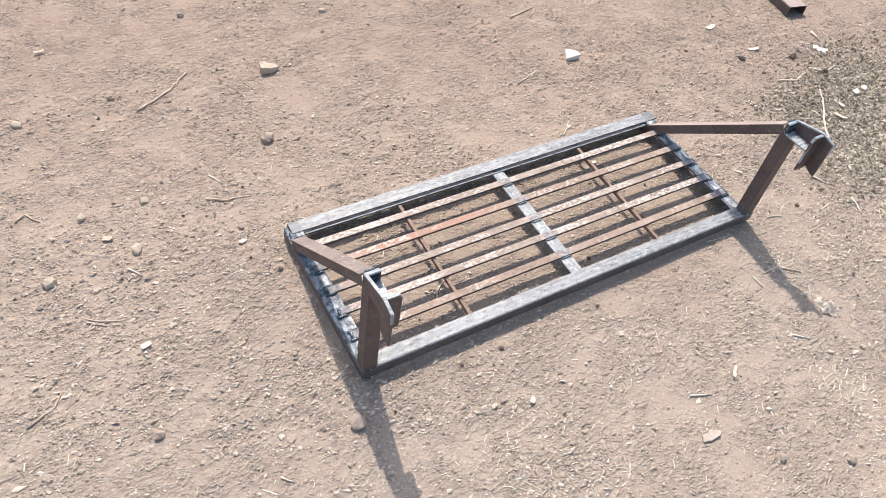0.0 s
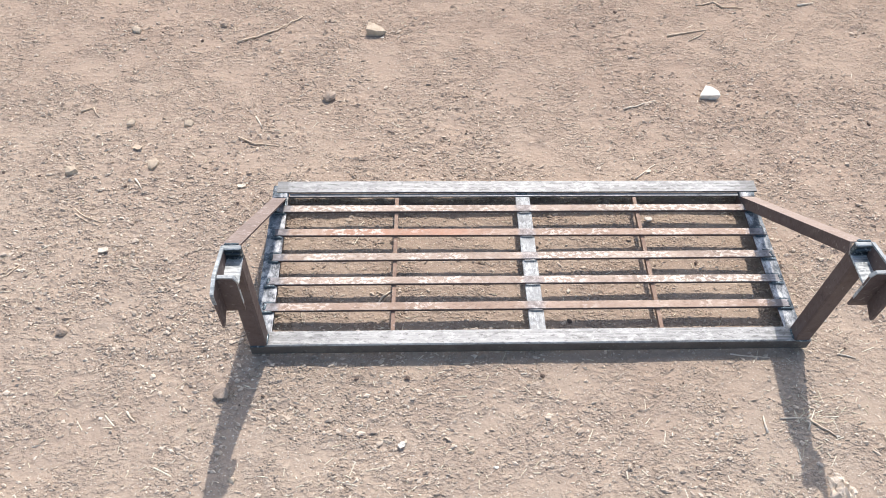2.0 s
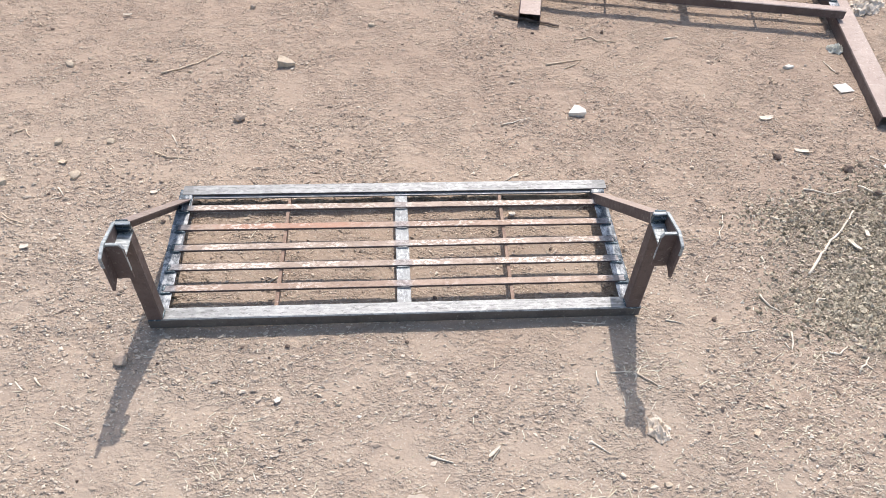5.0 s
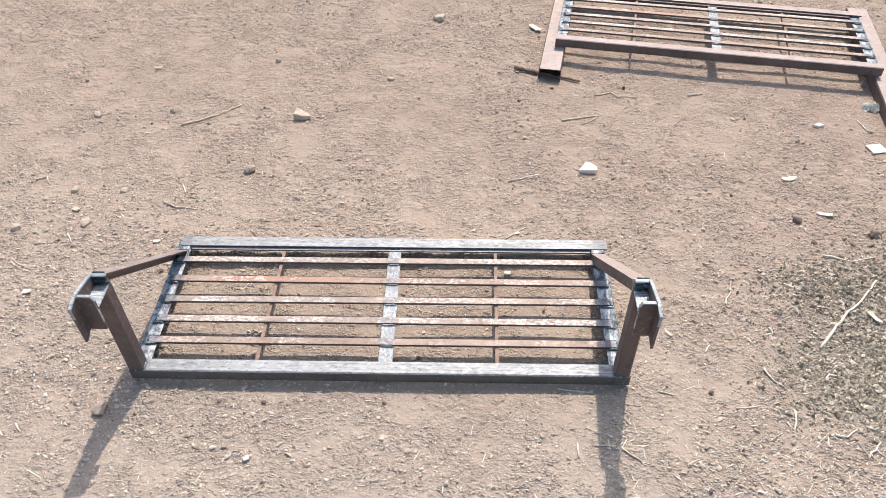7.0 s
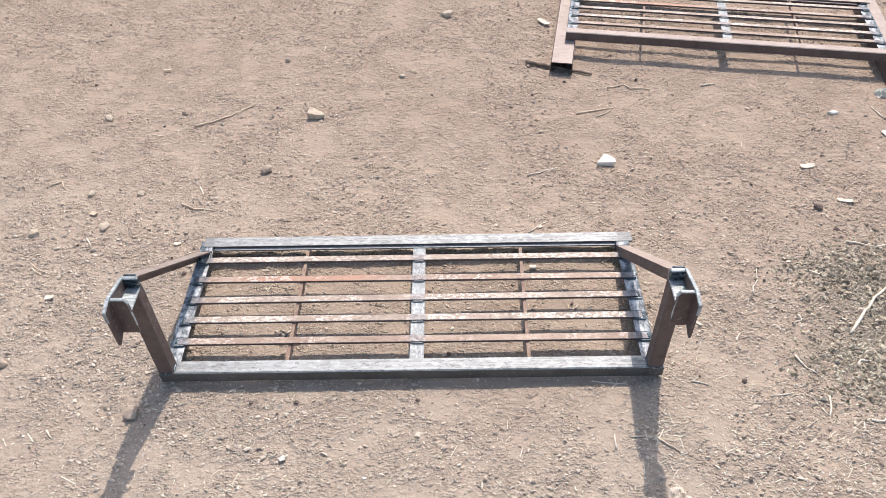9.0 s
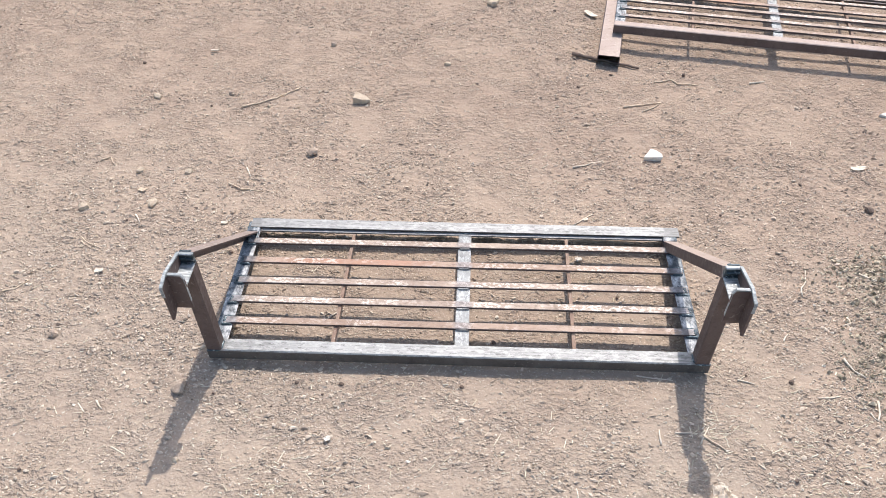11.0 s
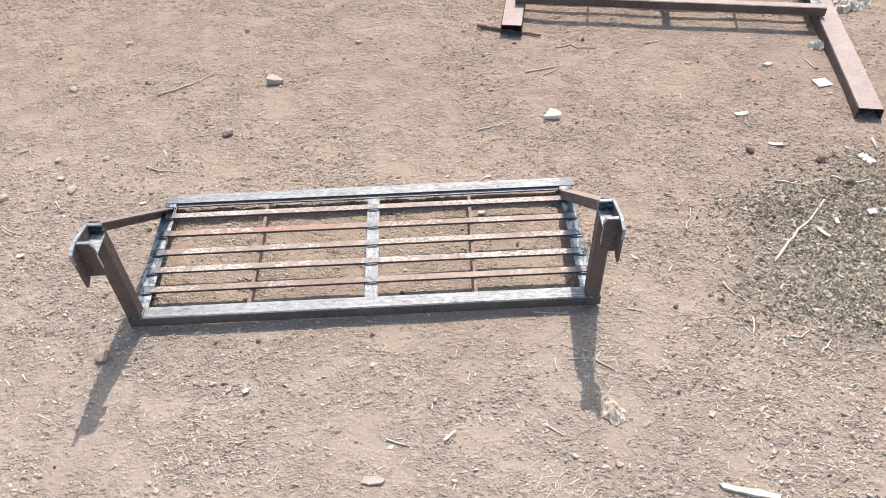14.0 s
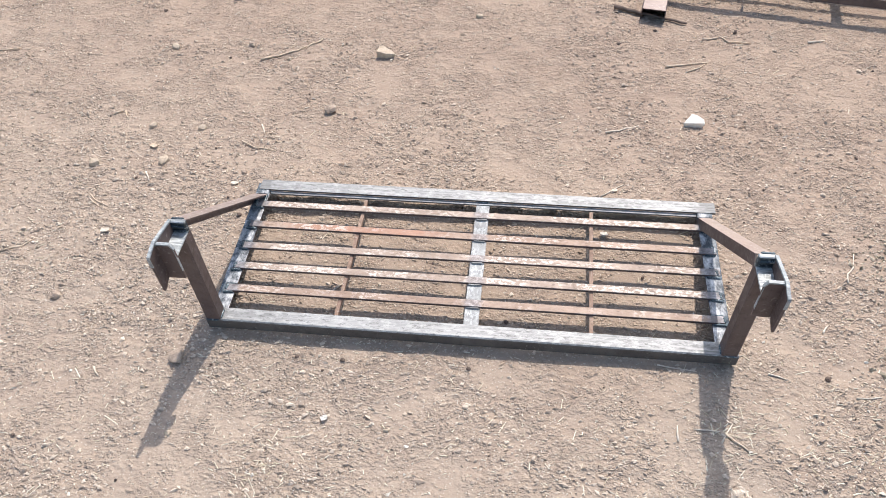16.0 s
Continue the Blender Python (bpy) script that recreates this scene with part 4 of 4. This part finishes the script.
STALKS = (
    ("twig", "thin dry brown twig on the soil", ((-0.235, 1.180), (-0.115, 1.246), (-0.040, 1.322)), 0.0045, TWIG),
    ("twig", "short dry twig on the soil", ((-0.140, 1.235), (-0.090, 1.262), (-0.070, 1.300)), 0.003, TWIG),
    ("twig", "thin dry brown twig on the soil", ((1.187, 1.229), (1.255, 1.250), (1.330, 1.272)), 0.0045, TWIG),
    ("twig", "thin dry brown twig on the soil", ((1.255, 1.205), (1.300, 1.235), (1.322, 1.262)), 0.003, TWIG),
    ("stalk", "long pale dry stalk on dark gravel", ((1.775, 0.135), (1.830, 0.200), (1.895, 0.268), (1.935, 0.300), (2.025, 0.398)), 0.0055, TWIG_PALE),
    ("stalk", "pale dry stalk on the soil", ((1.905, 0.500), (1.980, 0.478), (2.060, 0.500)), 0.004, TWIG_PALE),
    ("straw_bit", "short pale straw on the soil", ((0.970, 0.852), (1.075, 0.892)), 0.0035, TWIG_PALE),
    ("straw_bit", "short pale straw on the soil", ((0.945, 0.545), (1.010, 0.605)), 0.003, TWIG_PALE),
    ("straw_bit", "short pale straw on the soil", ((1.092, -0.205), (1.092, -0.165)), 0.0035, TWIG_PALE),
    ("straw_bit", "short pale straw in the post's shadow", ((1.130, -0.172), (1.185, -0.172)), 0.0025, TWIG_PALE),
    ("straw_bit", "short pale straw on the soil", ((1.185, -0.200), (1.215, -0.150)), 0.0025, TWIG_PALE),
    ("straw_bit", "short pale straw on the soil", ((1.500, -0.060), (1.560, -0.050)), 0.003, TWIG_PALE),
    ("twig", "short dry twig beneath the slats", ((0.234, 0.126), (0.258, 0.158), (0.286, 0.186)), 0.0042, TWIG_PALE),
    ("twig", "curled dry root on the soil", ((-0.640, 0.835), (-0.610, 0.855), (-0.582, 0.812)), 0.004, TWIG),
    ("twig", "thin dry twig on the soil", ((-0.712, 0.212), (-0.660, 0.235), (-0.640, 0.270)), 0.003, TWIG),
    ("twig", "dry twig on the soil", ((-1.010, 0.595), (-1.085, 0.585)), 0.006, TWIG),
    ("twig", "thin dry twig on the soil", ((-1.155, 1.191), (-1.249, 1.178)), 0.004, TWIG),
    ("straw_bit", "short pale straw on the soil", ((0.827, -0.368), (0.806, -0.400)), 0.003, TWIG_PALE),
    ("straw_bit", "pale straw by the soil bank at the front rail", ((1.060, -0.012), (1.150, -0.022)), 0.0025, TWIG_PALE),
    ("straw_bit", "short pale straw on the soil", ((2.300, 1.170), (2.290, 1.250)), 0.004, TWIG_PALE),
    ("straw_bit", "short pale straw on the soil", ((1.700, 1.425), (1.760, 1.440)), 0.005, TWIG_PALE),
    ("straw_bit", "curled pale straw on the soil", ((1.330, 1.420), (1.400, 1.440), (1.420, 1.410), (1.500, 1.405)), 0.004, TWIG),
    ("stalk", "curved pale stalk on dark gravel", ((2.091, 0.513), (2.142, 0.473), (2.209, 0.486)), 0.005, TWIG_PALE),
    ("straw_bit", "pale straw on dark gravel", ((1.751, 0.028), (1.763, 0.047), (1.790, 0.041)), 0.005, TWIG_PALE),
    ("straw_bit", "pale straw on the soil", ((1.603, 0.069), (1.619, 0.028), (1.640, 0.010)), 0.004, TWIG_PALE),
    ("straw_bit", "pale straw on the soil", ((1.749, 0.379), (1.790, 0.350)), 0.004, TWIG_PALE),
    ("straw_bit", "pale straw on the soil", ((1.659, 0.208), (1.663, 0.189), (1.640, 0.180)), 0.004, TWIG_PALE),
    ("straw_bit", "pale straw on dark gravel", ((2.310, 0.700), (2.304, 0.642)), 0.006, TWIG_PALE),
    ("straw_bit", "pale straw on dark gravel", ((2.202, 0.661), (2.240, 0.630)), 0.004, TWIG_PALE),
    ("twig", "dry root end on the soil", ((1.190, -0.175), (1.215, -0.195), (1.240, -0.215)), 0.004, TWIG),
    ("twig", "dry pale twig on the soil", ((-0.165, 0.725), (-0.120, 0.700), (-0.050, 0.690)), 0.0035, TWIG),
    ("straw_bit", "pale straw on the soil", ((0.660, -0.380), (0.715, -0.400)), 0.0035, TWIG_PALE),
    ("straw_bit", "pale straw on the soil", ((-0.130, 0.820), (-0.105, 0.765)), 0.0035, TWIG_PALE),
    ("straw_bit", "forked pale straw on the soil", ((1.645, -0.066), (1.636, -0.096), (1.625, -0.121)), 0.0040, TWIG_PALE),
    ("straw_bit", "short pale straw on the soil", ((1.616, -0.096), (1.625, -0.119)), 0.0028, TWIG_PALE),
    ("straw_bit", "bent pale straw on dark gravel", ((1.719, -0.132), (1.745, -0.138), (1.780, -0.113)), 0.0040, TWIG_PALE),
    ("straw_bit", "pale straw on dark gravel", ((1.777, -0.191), (1.801, -0.171), (1.823, -0.150)), 0.0038, TWIG_PALE),
    ("straw_bit", "short pale straw on dark gravel", ((1.801, -0.170), (1.816, -0.187)), 0.0035, TWIG_PALE),
    ("straw_bit", "short pale straw on the soil", ((1.463, 0.114), (1.470, 0.130), (1.481, 0.140)), 0.0032, TWIG_PALE),
    ("straw_bit", "bent pale straw on the soil", ((1.560, 0.283), (1.566, 0.312), (1.583, 0.335), (1.597, 0.384)), 0.0032, TWIG_PALE),
    ("straw_bit", "short pale straw on the soil", ((1.313, -0.013), (1.356, -0.022)), 0.0030, TWIG_PALE),
    ("straw_bit", "short pale straw on the soil", ((1.043, -0.362), (1.083, -0.394)), 0.0036, TWIG_PALE),
    ("straw_bit", "short pale straw on the soil", ((-0.287, -0.132), (-0.266, -0.155)), 0.0036, TWIG_PALE),
    ("straw_bit", "short pale straw on the soil", ((0.105, -0.540), (0.140, -0.556)), 0.0036, TWIG_PALE),
    ("twig", "thin dry twig on the soil", ((-0.556, 0.452), (-0.520, 0.425), (-0.477, 0.405)), 0.0028, TWIG),
    ("twig", "thin dry twig on the soil", ((-0.552, 0.436), (-0.510, 0.408), (-0.470, 0.392)), 0.0024, TWIG),
    ("straw_bit", "pale straw on the soil", ((-0.420, 0.560), (-0.395, 0.520)), 0.0035, TWIG_PALE),
)
for k, (name, label, points, r, mat) in enumerate(STALKS):
    stalk(name, label, points, r * 0.72, mat, 300 + k)

# split offcut of pale wood and a flat stone trodden into the soil
plate("wood_offcut", "split pale wood offcut lying on the soil", 1.471, -0.558, ((-0.062, 0.023), (-0.058, 0.010), (0.006, -0.013), (0.060, -0.025), (0.063, -0.013), (0.020, 0.001), (-0.022, 0.010)), 0.009, 0.9, 0.02, TWIG_PALE, "wood")
plate("stone", "flat pale stone trodden into the soil", 0.630, -0.484, ((-0.026, -0.006), (-0.010, -0.013), (0.022, -0.012), (0.030, -0.002), (0.008, 0.009), (-0.018, 0.008)), 0.0070, 0.95, 0.06, CONCRETE)
rock("pebble", "small tan stone beside a twig", -0.133, 1.189, 0.024, (1.0, 0.7, 0.6), 10, STONE_TAN, 391, cuts=5)

# dark tapering iron bar under the end of the near tube
stalk("iron_bar", "short dark iron bar under the tube's end", ((1.030, 1.600), (1.120, 1.572), (1.200, 1.550), (1.285, 1.521)), 0.0085, STONE_DARK, 392, "iron bar", 0.8)


# ---- scattered stuff ----
PHI = (1 + 5 ** 0.5) / 2
ICO = np.array([(-1, PHI, 0), (1, PHI, 0), (-1, -PHI, 0), (1, -PHI, 0), (0, -1, PHI), (0, 1, PHI), (0, -1, -PHI), (0, 1, -PHI), (PHI, 0, -1), (PHI, 0, 1), (-PHI, 0, -1), (-PHI, 0, 1)]) / math.hypot(1, PHI)
_bm = bmesh.new()
bmesh.ops.convex_hull(_bm, input=[_bm.verts.new(v) for v in ICO])
_bm.verts.index_update()
ICO_FACES = np.array([[v.index for v in f.verts] for f in _bm.faces])
ICO = np.array([v.co for v in _bm.verts])
_bm.free()


OCTA = np.array([(1, 0, 0), (-1, 0, 0), (0, 1, 0), (0, -1, 0), (0, 0, 1), (0, 0, -1)], float)
OCTA_FACES = np.array([(0, 2, 4), (2, 1, 4), (1, 3, 4), (3, 0, 4), (2, 0, 5), (1, 2, 5), (3, 1, 5), (0, 3, 5)])


def scatter(name, label, category, x, y, size, flat, mat, rng, sink=0.3, swing=math.pi, longer=1.0, crumb=False):
    """Many small lumps, joined in one mesh; crumb: sharp-edged broken grains."""
    n = len(x)
    spin = rng.uniform(-swing, swing, n)
    solid, solid_faces = (OCTA, OCTA_FACES) if crumb else (ICO, ICO_FACES)
    v = solid[None] * rng.uniform(0.7, 1.25, (n, len(solid), 1)) + (rng.normal(0, 0.22, (n, len(solid), 3)) if crumb else 0)
    stretch = np.stack([longer * rng.uniform(0.75, 1.3, n), rng.uniform(0.7, 1.0, n), flat * rng.uniform(0.7, 1.2, n)], -1)
    v = v * stretch[:, None] * (size / 2)[:, None, None]
    c, s = np.cos(spin)[:, None], np.sin(spin)[:, None]
    vx, vy = v[..., 0] * c - v[..., 1] * s, v[..., 0] * s + v[..., 1] * c
    z = height(x, y) + (0.5 - sink) * size * flat
    co = np.stack([vx + x[:, None], vy + y[:, None], v[..., 2] + z[:, None]], -1).reshape(-1, 3)
    faces = (solid_faces[None] + (np.arange(n) * len(solid))[:, None, None]).reshape(-1, 3)
    me = bpy.data.meshes.new(name)
    me.from_pydata(co.tolist(), [], faces.tolist())
    me.materials.append(mat)
    return tagged(new(name, me), label, category, kind="stuff")


def spots(n, rng, lo, hi, weight):
    """n places in a rectangle, denser where weight is high."""
    xs, ys = np.empty(0), np.empty(0)
    while len(xs) < n:
        x, y = rng.uniform(lo[0], hi[0], 3 * n), rng.uniform(lo[1], hi[1], 3 * n)
        keep = rng.uniform(0, 1, 3 * n) < weight(x, y)
        xs, ys = np.concatenate([xs, x[keep]]), np.concatenate([ys, y[keep]])
    return xs[:n], ys[:n]


RNG = np.random.default_rng(11)
LO, HI = (-1.75, -0.95), (3.0, 2.6)
x, y = spots(60000, RNG, LO, HI, lambda a, b: (0.24 + 0.76 * roughness_mask(a, b) ** 1.3) * np.clip(1.0 - 0.5 * b, 0.34, 1))
scatter("soil_crumbs", "small sharp crumbs of dry brown soil", "soil", x, y, 0.0042 + 0.0023 * RNG.exponential(0.8, len(x)).clip(0, 3.2), 0.66, CLOD, RNG, 0.24, 0.8, 1.4, True)
x, y = spots(2200, RNG, LO, HI, lambda a, b: (0.08 + 0.92 * roughness_mask(a, b) ** 2) * np.clip(1.0 - 0.4 * b, 0.35, 1))
scatter("soil_clods", "rounded clods of dry brown soil", "soil", x, y, 0.0065 + 0.0028 * RNG.exponential(0.8, len(x)).clip(0, 3), 0.66, CLOD, RNG, 0.25, 1.0, 1.15)
x, y = spots(480, RNG, LO, HI, lambda a, b: 0.25 + 0.75 * roughness_mask(a, b))
scatter("dark_pebbles", "tiny dark pebbles strewn over the soil", "pebble", x, y, 0.0045 + 0.0028 * RNG.exponential(0.8, len(x)).clip(0, 3), 0.8, STONE_DARK, RNG, 0.2)
x, y = spots(13000, RNG, LO, HI, lambda a, b: (0.25 + 0.75 * roughness_mask(a, b)) * np.clip(0.55 - 0.6 * b, 0.3, 1))
scatter("pale_grit", "pale grit strewn over the soil", "grit", x, y, 0.0028 + 0.0022 * RNG.exponential(0.7, len(x)).clip(0, 3.5), 0.65, GRIT, RNG, 0.2, crumb=True)
x, y = spots(30000, RNG, (1.35, -0.75), (3.0, 0.95), lambda a, b: 0.03 * gravel_mask(a, b) ** 0.3 + gravel_mask(a, b) ** 1.7)
scatter("grey_gravel", "fine dark grey gravel in a patch on the soil", "gravel", x, y, 0.0046 + 0.0044 * RNG.exponential(0.7, len(x)).clip(0, 2.5), 0.85, GRAVEL, RNG, crumb=True)


def straw_stuff(name, label, n, rng, short, spread, thin, wide_to, heap=None):
    x, y = rng.normal(heap[:2], heap[2], (n, 2)).T if heap else spots(n, rng, LO, HI, lambda a, b: (0.3 + 0.4 * roughness_mask(a, b) + 0.3 * gravel_mask(a, b)) * np.clip(0.6 - 0.5 * b, 0.3, 1))
    turn = rng.normal(0.0, 0.9, n)
    length = short + spread * rng.exponential(0.8, n).clip(0, 3.2)
    wide = rng.uniform(thin, wide_to, n)
    z = height(x, y) + 0.0012
    co, faces = [], []
    base = ((-1, -1, 0), (1, -1, 0), (1, 1, 0), (-1, 1, 0), (-1, 0, 1), (1, 0, 1))
    for k in range(n):
        c, s, o = math.cos(turn[k]), math.sin(turn[k]), len(co)
        tip = rng.uniform(-0.0015, 0.0025)
        for p, q, r in base:
            px, py = p * length[k] / 2, q * wide[k] / 2
            co.append((x[k] + px * c - py * s, y[k] + px * s + py * c, z[k] + r * wide[k] * 0.3 + p * tip))
        faces += [(o, o + 3, o + 2, o + 1), (o, o + 1, o + 5, o + 4), (o + 2, o + 3, o + 4, o + 5), (o, o + 4, o + 3), (o + 1, o + 2, o + 5)]
    me = bpy.data.meshes.new(name)
    me.from_pydata(co, [], faces)
    me.materials.append(STRAW)
    tagged(new(name, me), label, "straw", kind="stuff")


straw_stuff("chopped_straw", "short bits of chopped straw on the soil", 6500, RNG, 0.005, 0.007, 0.0012, 0.0026)
straw_stuff("loose_straw", "longer pale straw strewn over the soil", 300, RNG, 0.014, 0.011, 0.0018, 0.0032)
for heap, n in (((1.065, -0.545, 0.042), 70), ((1.222, -0.168, 0.03), 36), ((0.190, -0.365, 0.04), 34)):
    straw_stuff("straw_heap", "small tangle of dry pale straw on the soil", n, RNG, 0.010, 0.012, 0.0014, 0.0030, heap)
straw_stuff("straw_chaff", "pale straw chaff strewn over churned soil", 520, RNG, 0.006, 0.007, 0.0014, 0.0030, (1.60, -0.33, 0.17))
